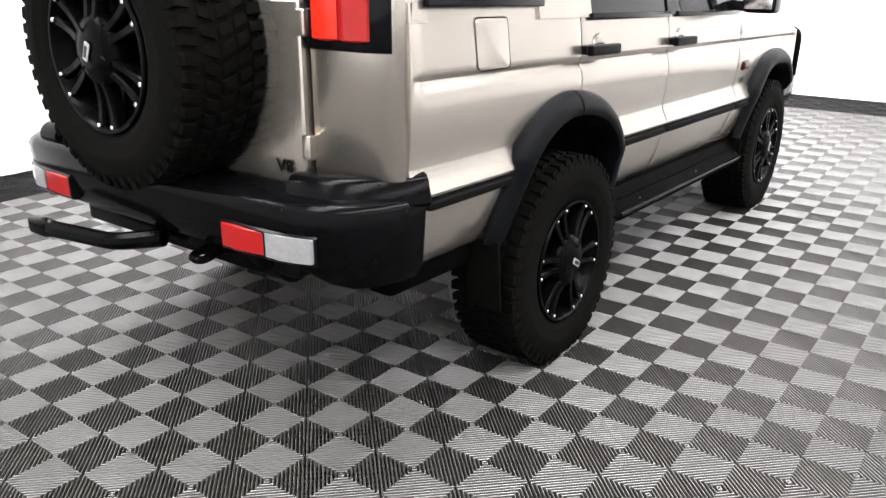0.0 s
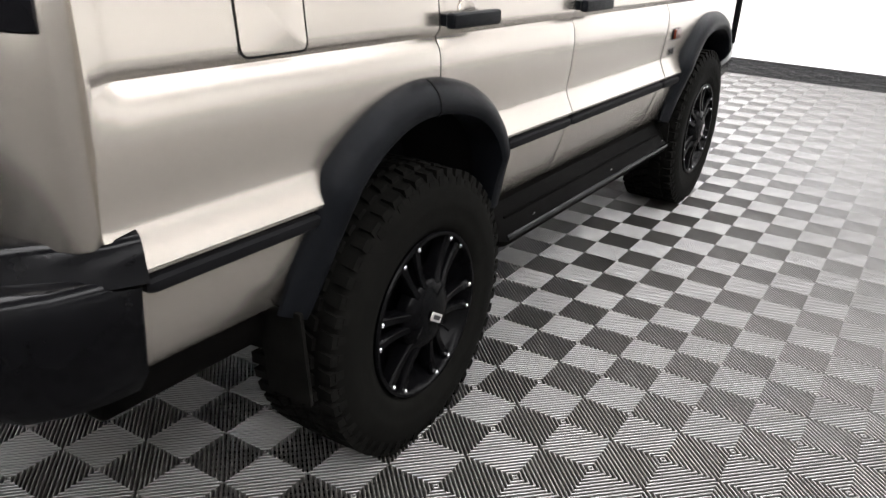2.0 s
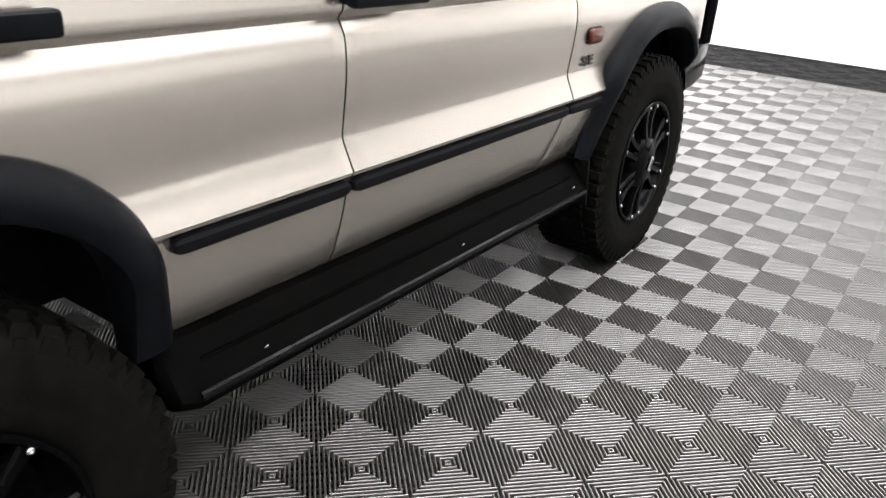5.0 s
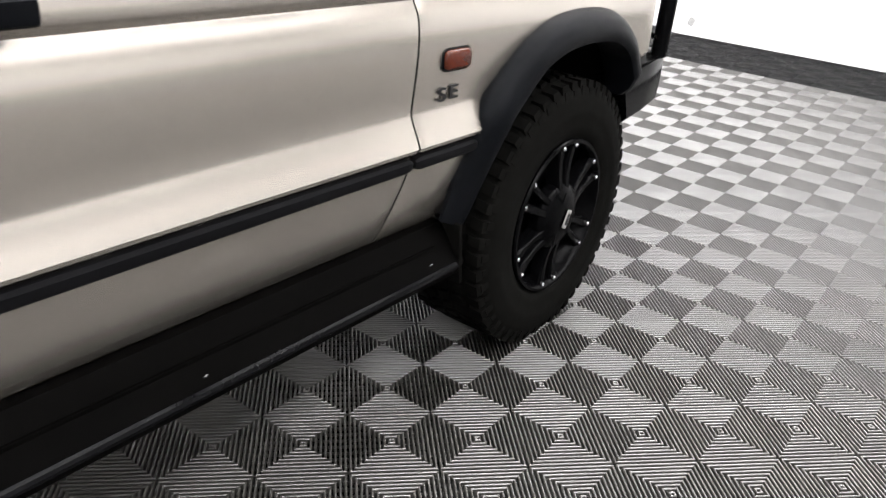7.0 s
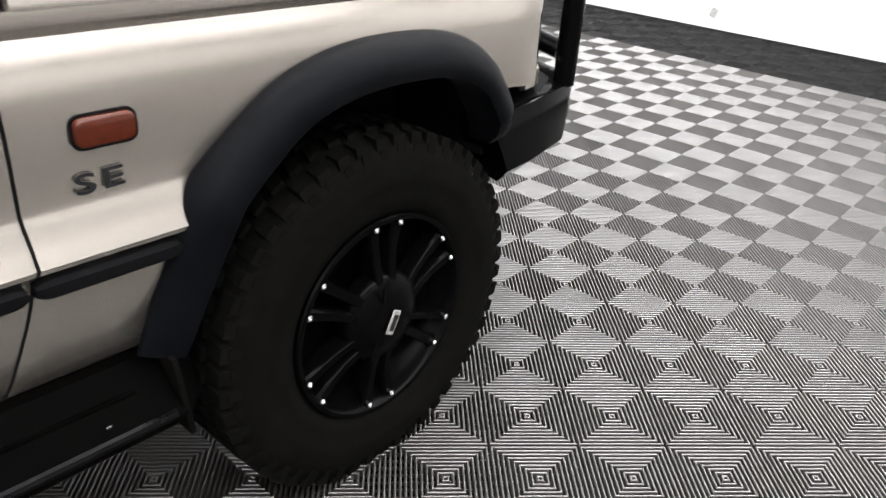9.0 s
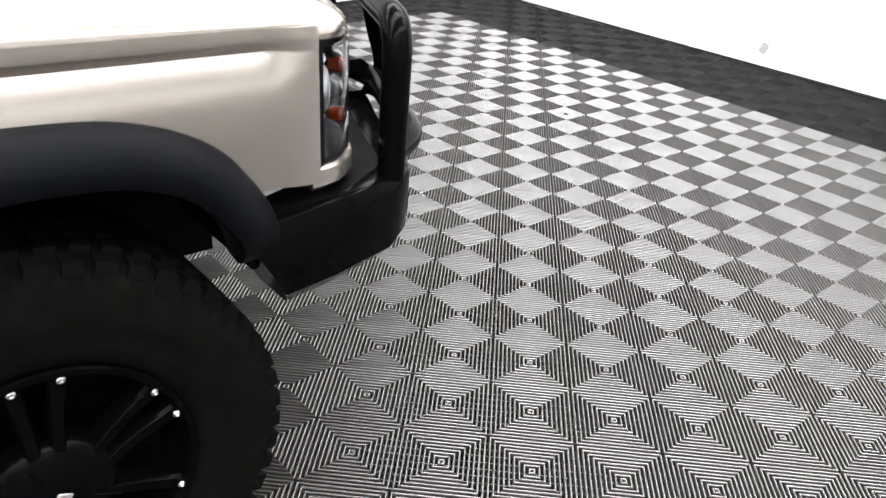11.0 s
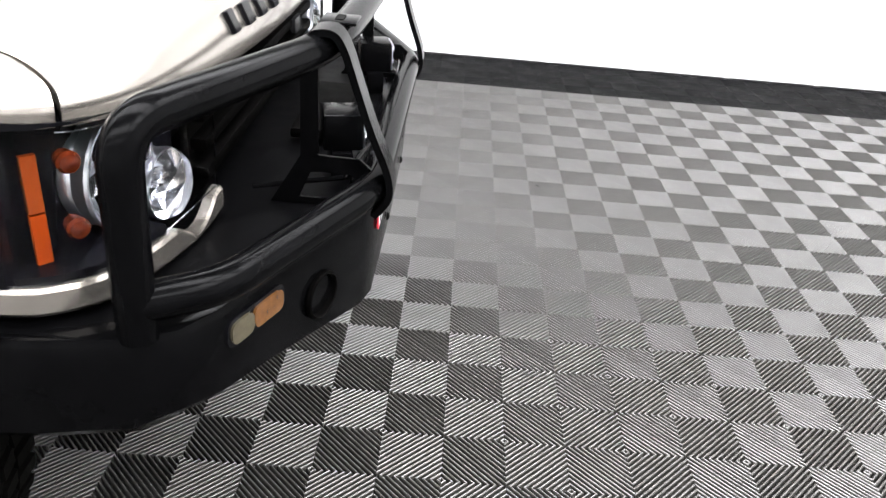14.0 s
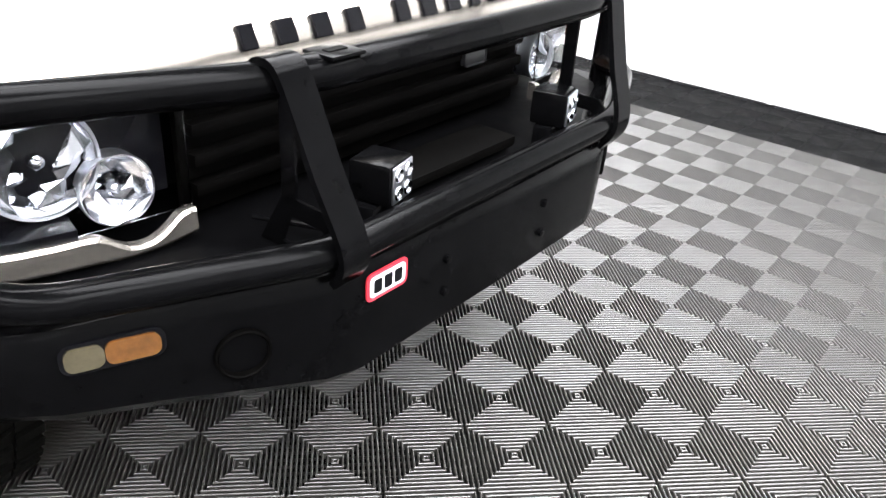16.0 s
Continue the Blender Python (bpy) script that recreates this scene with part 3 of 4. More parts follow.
bm = bmesh.new()
skin(bm, wrap(PLAN, [(0.16, 0.80), (0.03, 0.795), (0.010, 0.785), (0.0, 0.765), (0.004, 0.71), (0.012, 0.65), (0.045, 0.60), (0.16, 0.59)], 1))
rbump = part("rear_bumper", bm, M_BUMPER, CAR, "black moulded rear bumper", rake=True, smooth=40)
for side in (1, -1):
    capplan = [(0.575, -1.075), (0.64, -1.068), (0.70, -1.048), (0.75, -1.015), (0.80, -0.955), (0.858, -0.885), (0.876, -0.835)]
    bm = bmesh.new()
    loops = []
    pts = [Vector((a, b, 0)) for a, b in capplan]
    for i, p in enumerate(pts):
        d = (pts[min(i + 1, len(pts) - 1)] - pts[max(i - 1, 0)]).normalized()
        n = Vector((-d.y, d.x, 0))
        zt = 0.845 + 0.012 * i / 6
        loops.append([(side * (p.x + n.x * u), p.y + n.y * u, z) for u, z in ((0.13, zt - 0.004), (0.03, zt), (0.016, zt - 0.004), (0.006, zt - 0.016), (-0.010, 0.79), (-0.014, 0.778), (0.0, 0.765), (0.13, 0.75))])
    skin(bm, loops)
    part("corner_cap", bm, M_BUMPER, rbump, "glossy black corner cap", rake=True, smooth=45)
    lampb = part("bumper_lamp", column([(0.718, -1.116), (0.665, -1.134), (0.62, -1.146), (0.50, -1.156), (0.388, -1.163)], 0.618, 0.706, 0.003, side, 0.03), M_BLACKP, rbump, rake=True)
    part("red_lens", column([(0.558, -1.152), (0.50, -1.156), (0.45, -1.160), (0.396, -1.1625)], 0.624, 0.700, 0.006, side, 0.02), M_REDDARK, lampb, "red fog lens", rake=True)
    part("clear_lens", column([(0.710, -1.119), (0.665, -1.134), (0.62, -1.146), (0.562, -1.152)], 0.628, 0.702, 0.006, side, 0.02), M_CLEARP, lampb, "ribbed clear lens", rake=True)
    for k in range(9):
        z = 0.631 + 0.0078 * k
        part("lens_rib", column([(0.707, -1.120), (0.665, -1.134), (0.62, -1.146), (0.565, -1.152)], z, z + 0.004, 0.0085, side, 0.006), M_CLEARP, lampb, rake=True)
# tow bar under the bumper
hitch = part("tow_bar", tube([(0.05, -1.12, 0.60), (-0.10, -1.20, 0.575), (-0.42, -1.235, 0.565)], 0.029, 0.05, 10), M_STEEL, CAR, "black tow bar with a bright pin")
part("pin", tube([(-0.415, -1.238, 0.53), (-0.415, -1.238, 0.60)], 0.010, sides=10), M_CHROME, hitch, "bright pin")
part("end_block", box((-0.54, -1.26, 0.535), (-0.42, -1.21, 0.59), 0.012, 2), M_STEEL, hitch)
part("cross_beam", box((-0.45, -1.08, 0.56), (0.45, -1.02, 0.62), 0.01), M_STEEL, hitch)
for x in (0.0, 0.26):
    part("tow_eye", tube([(x - 0.03, -1.09, 0.60), (x - 0.03, -1.16, 0.585), (x + 0.03, -1.16, 0.585), (x + 0.03, -1.09, 0.60)], 0.012, 0.03, 8), M_STEEL, hitch)
part("plate_lamp", tube([(-0.66, -1.06, 0.835), (-0.56, -1.06, 0.835)], 0.045, sides=20), M_BUMPER, CAR, "grey plastic cylinder on the bumper")

# ---- wheels ----
WR = 0.398


def make_wheel(parent, name, at, label):
    w = empty(name, parent, at)
    w["label"] = label
    return w


tyre_bm = lathe([(-0.245, 0.225), (-0.262, 0.25), (-0.27, 0.29), (-0.268, 0.33), (-0.255, 0.366), (-0.235, 0.384), (-0.20, 0.389), (-0.13, 0.391), (-0.06, 0.390), (-0.025, 0.389),
                 (-0.008, 0.376), (0.002, 0.345), (0.006, 0.315), (0.0055, 0.30), (0.0045, 0.297), (0.004, 0.27), (-0.003, 0.245), (-0.012, 0.232), (-0.02, 0.225)], 96)
tread = bmesh.new()


def lug(a, u0, u1, r0, r1, da, skew=0.0, taper=0.0):
    pts = []
    for u, sk in ((u0, 0.0), (u1, skew)):
        for r in (r0, r1):
            for s in (-1, 1):
                ang = a + sk + s * da * (1 - taper * (r == r1))
                uu = u + (0.0 if r == r0 else (0.004 if u == u0 else -0.004))
                pts.append(tread.verts.new((uu, math.cos(ang) * r, math.sin(ang) * r)))
    a0, a1, a2, a3, b0, b1, b2, b3 = pts
    for f in ((a2, a3, b3, b2), (a0, a2, b2, b0), (a1, b1, b3, a3), (a0, a1, a3, a2), (b0, b2, b3, b1)):
        tread.faces.new(f)


NL = 52
for k in range(NL):
    a = 2 * math.pi * k / NL
    wide = 0.04 if k % 2 else 0.047
    for sgn in (0, 1):
        o = a + sgn * math.pi / NL
        lug(o, -0.052 if sgn == 0 else -0.21, -0.006 if sgn == 0 else -0.257, 0.376, 0.3975, wide * 0.95, 0.012, 0.12)
    # lug flank that runs down the shoulder
    lug(a, -0.016, -0.001, 0.352, 0.383 - (k % 2) * 0.008, wide * 0.7, 0.004, 0.15)
    lug(a + 0.03, -0.105, -0.062, 0.385, 0.3995, 0.040, 0.035, 0.1)
    lug(a + 0.075, -0.155, -0.112, 0.386, 0.4, 0.042, -0.03, 0.1)
    lug(a + 0.01, -0.202, -0.160, 0.385, 0.3995, 0.040, -0.035, 0.1)
rim_bm = lathe([(-0.25, 0.232), (-0.24, 0.226), (-0.22, 0.20), (-0.12, 0.185), (-0.075, 0.19), (-0.045, 0.205), (-0.03, 0.221), (-0.012, 0.231), (-0.004, 0.234), (0.001, 0.231), (0.001, 0.222), (-0.006, 0.216), (-0.016, 0.2135), (-0.03, 0.205), (-0.06, 0.19), (-0.075, 0.1), (-0.075, 0.0)], 72)
spoke_bm, spoke2_bm = bmesh.new(), bmesh.new()
for s in (-1, 1):
    loops = []
    for r, off, w, x, th in ((0.055, 0.014, 0.013, 0.004, 0.05), (0.085, 0.017, 0.0125, 0.0, 0.045), (0.125, 0.021, 0.0125, -0.008, 0.04), (0.165, 0.026, 0.013, -0.010, 0.038), (0.198, 0.031, 0.015, -0.008, 0.034), (0.217, 0.034, 0.018, -0.008, 0.03)):
        y = s * off
        loops.append([(x - th, y - w, r), (x - 0.006, y - w, r), (x, y - w * 0.65, r), (x, y + w * 0.65, r), (x - 0.006, y + w, r), (x - th, y + w, r)])
    skin(spoke_bm if s == 1 else spoke2_bm, loops)
cap_bm = lathe([(-0.03, 0.104), (-0.006, 0.103), (0.006, 0.098), (0.016, 0.082), (0.024, 0.060), (0.028, 0.04), (0.030, 0.0)], 48)
logo_bm = box((0.0, -0.012, -0.028), (0.004, 0.012, 0.028), 0.002, 1)
logo2_bm = box((0.0042, -0.006, -0.018), (0.0052, 0.006, 0.018), 0.001, 1)
rib_bm = box((0.0, -0.003, -0.045), (0.004, 0.003, 0.045), 0.001, 1)
bolt_bm = lathe([(0.0, 0.0068), (0.005, 0.0068), (0.007, 0.0045), (0.007, 0.003), (0.0045, 0.0028), (0.0045, 0.0)], 12)
meshes = {}
for nm, b, m in (("tyre", tyre_bm, M_RUBBER), ("tread", tread, M_RUBBER), ("rim", rim_bm, M_RIM), ("spoke", spoke_bm, M_RIM), ("spoke_twin", spoke2_bm, M_RIM), ("centre_cap", cap_bm, M_RIM),
                 ("cap_plate", logo_bm, M_PLATE), ("cap_mark", logo2_bm, M_BADGE), ("cap_rib", rib_bm, M_RIM), ("rim_bolt", bolt_bm, M_CHROME)):
    meshes[nm] = mesh_of(nm, b, m, smooth=38)


def fill_wheel(w, spin, road=True):
    def sub(nm, at=None):
        o = new(nm, meshes["road_" + nm if road and nm in ("tyre", "tread") else nm])
        o.parent = w
        if at is not None:
            o.matrix_basis = at
        return o
    wide = None if road else Matrix.Diagonal((1.12, 1, 1, 1))
    sub("tyre", wide), sub("rim")
    tagged(sub("tread", wide), "chunky all-terrain tread blocks")
    R0 = pose(0, 0, 0, spin)
    for k in range(6):
        R = R0 @ pose(0, 0, 0, 60 * k)
        sub("spoke", R)
        sub("spoke_twin", R).name = "spoke"
        for s in (-1, 1):
            tagged(sub("rim_bolt", R @ pose(-0.007, s * 0.033, 0.2115)), "bright rim bolt")
    sub("centre_cap", pose(-0.012, 0, 0))
    for k in range(3):
        sub("cap_rib", R0 @ pose(0, 0, 0, 120 * k + 20) @ pose(0.0095, 0, 0.052, 0, 16, 0))
    tagged(sub("cap_plate", R0 @ pose(0.0205, 0.0, 0.0, -25)), "small bright emblem plate")
    sub("cap_mark", R0 @ pose(0.0205, 0.0, 0.0, -25))


HUBZ = 0.381
for nm in ("tyre", "tread"):
    # the road wheels stand flat on the floor
    meshes["road_" + nm] = meshes[nm].copy()
    for v in meshes["road_" + nm].vertices:
        v.co.z = max(v.co.z, -HUBZ)
        if v.co.z < -0.30:
            v.co.x *= 1 + 0.05 * (-0.30 - v.co.z) / 0.08 if v.co.x < -0.13 else 1.0
for side in (1, -1):
    for y, sp in ((0.001, 83.2), (FA - 0.006, -2.8)):
        w = make_wheel(CAR, "wheel", pose(side * 0.912, y, HUBZ, 0, 0, 0 if side == 1 else 180), "black six-spoke alloy wheel with an all-terrain tyre")
        fill_wheel(w, sp)
spare = make_wheel(CAR, "spare_wheel", pose(0.045, -1.265, 1.186, 0, 0, -90), "spare wheel carried on the tailgate")
fill_wheel(spare, 0.6, False)
part("spare_carrier", tube([(0.01, -0.96, 1.195), (0.01, -1.20, 1.195)], 0.07, sides=20), M_STEEL, CAR)

# ---- greenhouse ----
for side in (1, -1):
    def pillar(y0, y1, z0=1.25, z1=1.80, lean=0.0):
        bm = bmesh.new()
        loops = []
        for z in (z0, z1):
            t = (z - 1.25) / 0.55
            x = 0.845 - 0.115 * t
            loops.append([(side * x, y0 + lean * t, z), (side * x, y1 + lean * t, z), (side * (x - 0.04), y1 + lean * t, z), (side * (x - 0.04), y0 + lean * t, z)])
        skin(bm, loops)
        return bm
    for a, b, lean in ((-0.885, -0.80, 0.0), (-0.215, 0.15, 0.0), (0.86, 0.97, 0.0), (1.80, 1.90, -0.42)):
        part("window_pillar", pillar(a, b, lean=lean), M_BLACKP if a > 0.5 else M_PAINT, CAR, rake=True)
    for a, b, la, lb in ((-0.80, -0.215, 0, 0), (0.15, 0.86, 0, 0), (0.97, 1.80, 0, -0.42)):
        bm = bmesh.new()
        loops = []
        z0 = 1.30 if a < 0 else 1.252
        for z in (z0, 1.80):
            t = (z - 1.25) / 0.55
            x = 0.838 - 0.115 * t
            loops.append([(side * x, a + la * t, z), (side * x, b + lb * t, z), (side * (x - 0.006), b + lb * t, z), (side * (x - 0.006), a + la * t, z)])
        skin(bm, loops)
        part("side_window", bm, M_GLASSDARK, CAR, "dark tinted side window", rake=True)
        bm = box((min(side * 0.835, side * 0.853), a - 0.01, z0 - 0.012), (max(side * 0.835, side * 0.853), b + 0.01, z0 + 0.012), 0.004)
        part("window_seal", bm, M_BLACKP, CAR, rake=True)
    bm = box((min(side * 0.90, side * 1.06), 1.66, 1.25), (max(side * 0.90, side * 1.06), 1.78, 1.42), 0.03, 3)
    mir = part("door_mirror", bm, M_BLACKP, CAR, "black door mirror", rake=True)
    part("mirror_arm", box((min(side * 0.83, side * 0.92), 1.69, 1.26), (max(side * 0.83, side * 0.92), 1.75, 1.31), 0.01), M_BLACKP, mir, rake=True)
    part("mirror_glass", box((min(side * 0.915, side * 1.045), 1.656, 1.27), (max(side * 0.915, side * 1.045), 1.6595, 1.40), 0.001), M_CHROME, mir, rake=True)
bm = bmesh.new()
loops = []
for y, z, w in ((-0.93, 1.82, 0.66), (-0.90, 1.87, 0.72), (0.25, 1.88, 0.74), (0.45, 1.84, 0.735), (1.35, 1.82, 0.72), (1.48, 1.78, 0.69)):
    loops.append([(-w, y, z - 0.05), (-w * 0.97, y, z - 0.01), (-w * 0.6, y, z + 0.02), (0, y, z + 0.03), (w * 0.6, y, z + 0.02), (w * 0.97, y, z - 0.01), (w, y, z - 0.05)])
skin(bm, loops)
part("roof", bm, M_PAINT, CAR, rake=True)
bm = bmesh.new()
skin(bm, [[(-0.80, 1.97, 1.215), (0.80, 1.97, 1.215), (0.80, 1.96, 1.21), (-0.80, 1.96, 1.21)], [(-0.70, 1.47, 1.80), (0.70, 1.47, 1.80), (0.70, 1.46, 1.795), (-0.70, 1.46, 1.795)]])
part("windscreen", bm, M_GLASSDARK, CAR, "tinted windscreen", rake=True)

# ---- bonnet and wing tops ----
HLPLAN = [(0.845, 3.032), (0.841, 3.066), (0.826, 3.106), (0.792, 3.146), (0.735, 3.175), (0.66, 3.194), (0.56, 3.208), (0.488, 3.216)]
EDGE_X = 0.8645
EDGE = [(EDGE_X, 3.030)] + HLPLAN + [(0.30, 3.232), (0.15, 3.240), (0.0, 3.242)]


def front_edge(x):
    x = abs(x)
    for (a, ya), (b, yb) in zip(EDGE, EDGE[1:]):
        if b <= x <= a:
            return ya + (yb - ya) * (a - x) / (a - b)
    return 3.030


def edge_height(x):
    return 1.022 - 0.032 * min(1.0, max(0.0, (0.8645 - abs(x)) / 0.405)) ** 0.8


def top_height(x, y):
    """Height of the bonnet and wing tops: a gently crowned sheet whose rims roll down to the side crease and the lamps."""
    ax = abs(x)
    top = 1.205 - 0.138 * (y - 1.93) / 1.3 - 0.012 * (ax / 0.8) ** 2 + 0.010 * math.exp(-((ax - 0.5) / 0.06) ** 2) * max(0.0, (3.1 - y) / 1.2)
    p = Vector((ax, y))
    df = 9.0
    for (a, ya), (b, yb) in zip(EDGE, EDGE[1:]):
        u, w = Vector((a, ya)), Vector((b, yb))
        t = max(0.0, min(1.0, (p - u).dot(w - u) / (w - u).length_squared))
        df = min(df, (p - u.lerp(w, t)).length)
    ds = EDGE_X - ax
    side_z = 1.1345 - RAKE * y

    def roll(d, w):
        d = max(0.0, min(1.0, d / w))
        return 1 - math.sqrt(max(0.0, 1 - (1 - d) ** 2))
    wf = 0.05 + 0.06 * min(1.0, max(0.0, (ax - 0.4) / 0.3))
    return top - max((top - side_z) * roll(ds, 0.15), (top - edge_height(x)) * roll(df, wf))


def shut(t):
    k = max(0.0, (t - 0.88) / 0.12)
    return 0.757 + 0.042 * k * k


TS = [0, 0.1, 0.2, 0.3, 0.4, 0.5, 0.6, 0.7, 0.78, 0.84, 0.88, 0.91, 0.93, 0.945, 0.958, 0.968, 0.977, 0.984, 0.990, 0.995, 0.998, 1.0]


def sheet(columns, mirror=1):
    """columns: functions of t that give x."""
    bm = bmesh.new()
    rows = []
    for t in TS:
        row = []
        for c in columns:
            x = c(t)
            y = 1.93 + (front_edge(x) - 1.93) * t
            row.append(bm.verts.new((mirror * x, y, top_height(x, y))))
        rows.append(row)
    for a, b in zip(rows, rows[1:]):
        for k in range(len(columns) - 1):
            bm.faces.new((a[k], a[k + 1], b[k + 1], b[k]))
    rim = [e for e in bm.edges if e.is_boundary]
    for v in bmesh.ops.extrude_edge_only(bm, edges=rim)["geom"]:
        if isinstance(v, bmesh.types.BMVert):
            v.co.z -= 0.018
            v.co.y -= 0.004
            v.co.x *= 0.995
    return bm


bonnet = part("bonnet", sheet([lambda t, u=k / 22: u * shut(t) for k in range(-22, 23)]), M_PAINT, CAR, "champagne bonnet", smooth=50)
for side in (1, -1):
    cols = [lambda t, w=w: shut(t) + 0.005 + (EDGE_X - shut(t) - 0.005) * w for w in (0, 0.15, 0.3, 0.45, 0.58, 0.68, 0.77, 0.84, 0.9, 0.945, 0.975, 0.99, 1.0)]
    part("wing_top", sheet(cols, side), M_PAINT, CAR, smooth=50)
# raised block lettering on the bonnet lip, kept as plain blocks
for k, (x, w0) in enumerate(((0.348, 0.034), (0.277, 0.044), (0.204, 0.042), (0.131, 0.040), (0.012, 0.040), (-0.062, 0.044), (-0.136, 0.044), (-0.208, 0.034), (-0.280, 0.040))):
    bm = box((-w0 * 0.44, -0.006, -0.0195), (w0 * 0.44, 0.004, 0.0195), 0.0012, 1)
    part("letter_block", bm, M_BLACKP, bonnet, "black raised letter block", at=pose(x + 0.020, front_edge(x + 0.020) - 0.007, 1.0355, 25, 0, 0))

# ---- grille and head lamps ----
bm = box((-0.47, 3.15, 0.75), (0.47, 3.165, 0.99), 0.004)
grille = part("grille", bm, M_SILL, CAR, "black slatted grille")
for z in (0.80, 0.85, 0.90, 0.95):
    part("slat", box((-0.46, 3.162, z - 0.012), (0.46, 3.192, z + 0.012), 0.008), M_SILL, grille)
part("badge", box((-0.30, 3.190, 0.875), (-0.22, 3.198, 0.91), 0.01, 2), M_BADGE, grille, "small oval badge")


def lamp_shell(side, plan, z0, z1, out, depth, top_drop=0.0):
    bm = bmesh.new()
    pts = [Vector((a, b, 0)) for a, b in plan]
    loops = []
    for i, p in enumerate(pts):
        d = (pts[min(i + 1, len(pts) - 1)] - pts[max(i - 1, 0)]).normalized()
        n = Vector((d.y, -d.x, 0))
        if n.dot(Vector((1, 1, 0))) < 0:
            n = -n
        zt = z1 - top_drop * i / (len(pts) - 1)
        q = p + n * out
        r = p + n * (out - depth)
        loops.append([(side * q.x, q.y, z0), (side * q.x, q.y, zt), (side * r.x, r.y, zt), (side * r.x, r.y, z0)])
    skin(bm, loops)
    return bm


for side in (1, -1):
    hous = part("head_lamp", lamp_shell(side, HLPLAN, 0.798, 1.008, -0.075, 0.01, 0.030), M_BLACKP, CAR, "clear-glass head lamp with chrome reflectors and amber side markers")
    lens = part("lamp_glass", lamp_shell(side, HLPLAN, 0.796, 1.004, 0.0, 0.004, 0.030), M_GLASS, hous, "clear lamp glass", smooth=60)
    lens.visible_shadow = False
    # black edging round the unit
    part("rear_edging", lamp_shell(side, [(0.847, 3.030), (0.846, 3.058)], 0.795, 1.008, 0.002, 0.08), M_BLACKP, hous)
    part("top_edging", lamp_shell(side, HLPLAN, 1.000, 1.016, -0.002, 0.075, 0.030), M_BLACKP, hous)
    part("bottom_edging", lamp_shell(side, HLPLAN[:6], 0.79, 0.806, -0.003, 0.075), M_BLACKP, hous)
    # Two close tones stand for how each marker half catches the light.
    for z0, z1, m, lb in ((0.878, 0.955, M_AMBERD, "amber marker lens, tone set for its duller reflection"), (0.802, 0.875, M_ORANGE, "orange marker lens, tone set for its brighter reflection")):
        part("side_marker", lamp_shell(side, [(0.801, 3.077), (0.794, 3.0835), (0.787, 3.090)], z0, z1, 0.0, 0.008), m, hous, lb)
    for z in (0.865, 0.955):
        b2 = lathe([(-0.03, 0.0), (-0.02, 0.012), (0.0, 0.015), (0.006, 0.012), (0.009, 0.0)], 20, "Y")
        part("bulb", b2, M_INDIC, hous, "amber bulb", at=pose(side * 0.788, 3.130, z - 0.006, 0, 0, -side * 45))
    for cx, cy, cz, r in ((0.670, 3.134, 0.892, 0.079), (0.576, 3.158, 0.832, 0.053)):
        bowl = bmesh.new()
        rnd = random.Random(int(cx * 1000))
        nseg = 11 if r > 0.06 else 9
        rings = [(0.0, r), (-0.012, r * 0.84), (-0.020, r * 0.60), (-0.026, r * 0.36), (-0.030, r * 0.16)]
        grid = [[bowl.verts.new((rr * math.cos(2 * math.pi * (k + 0.5 * (i % 2)) / nseg), u + rnd.uniform(-1, 1) * (0.0 if i == 0 else r * 0.16), rr * math.sin(2 * math.pi * (k + 0.5 * (i % 2)) / nseg))) for k in range(nseg)] for i, (u, rr) in enumerate(rings)]
        for p, q in zip(grid, grid[1:]):
            for k in range(nseg):
                j = (k + 1) % nseg
                bowl.faces.new((p[k], p[j], q[j], q[k]))
        bowl.faces.new(grid[-1])
        turn = pose(side * cx, cy, cz, 0, 0, -side * 8)
        part("reflector", bowl, M_REFLECT, hous, "faceted chrome lamp reflector", at=turn, smooth=0)
        ring = lathe([(-0.062, r * 0.92), (-0.040, r * 0.98), (-0.036, r * 1.03), (-0.022, r * 1.03), (-0.018, r * 1.0), (-0.004, r * 1.04), (0.004, r * 1.07), (0.009, r * 1.05), (0.008, r * 0.99), (0.0, r * 0.97)], 40, "Y")
        part("lamp_barrel", ring, M_SILVER, hous, "satin silver lamp barrel", at=turn)
        bulb = lathe([(-0.03, r * 0.14), (-0.012, r * 0.15), (-0.004, r * 0.13), (0.0, r * 0.06), (0.001, 0.0)], 16, "Y")
        part("bulb_cap", bulb, M_REFLECT, hous, at=turn)
        dome = ((0.004, 1.04), (0.014, 0.96), (0.022, 0.74), (0.027, 0.4), (0.028, 0.0)) if r > 0.06 else ((0.004, 1.05), (0.016, 1.0), (0.028, 0.84), (0.036, 0.5), (0.039, 0.0))
        g = part("round_glass", lathe([(u, r * k) for u, k in dome], 36, "Y"), M_GLASS, hous, "round clear glass", at=turn, smooth=60)
        g.visible_shadow = False
    # body-coloured trim under the lamp, with its dip for the round lamp
    bm = bmesh.new()
    loops = []
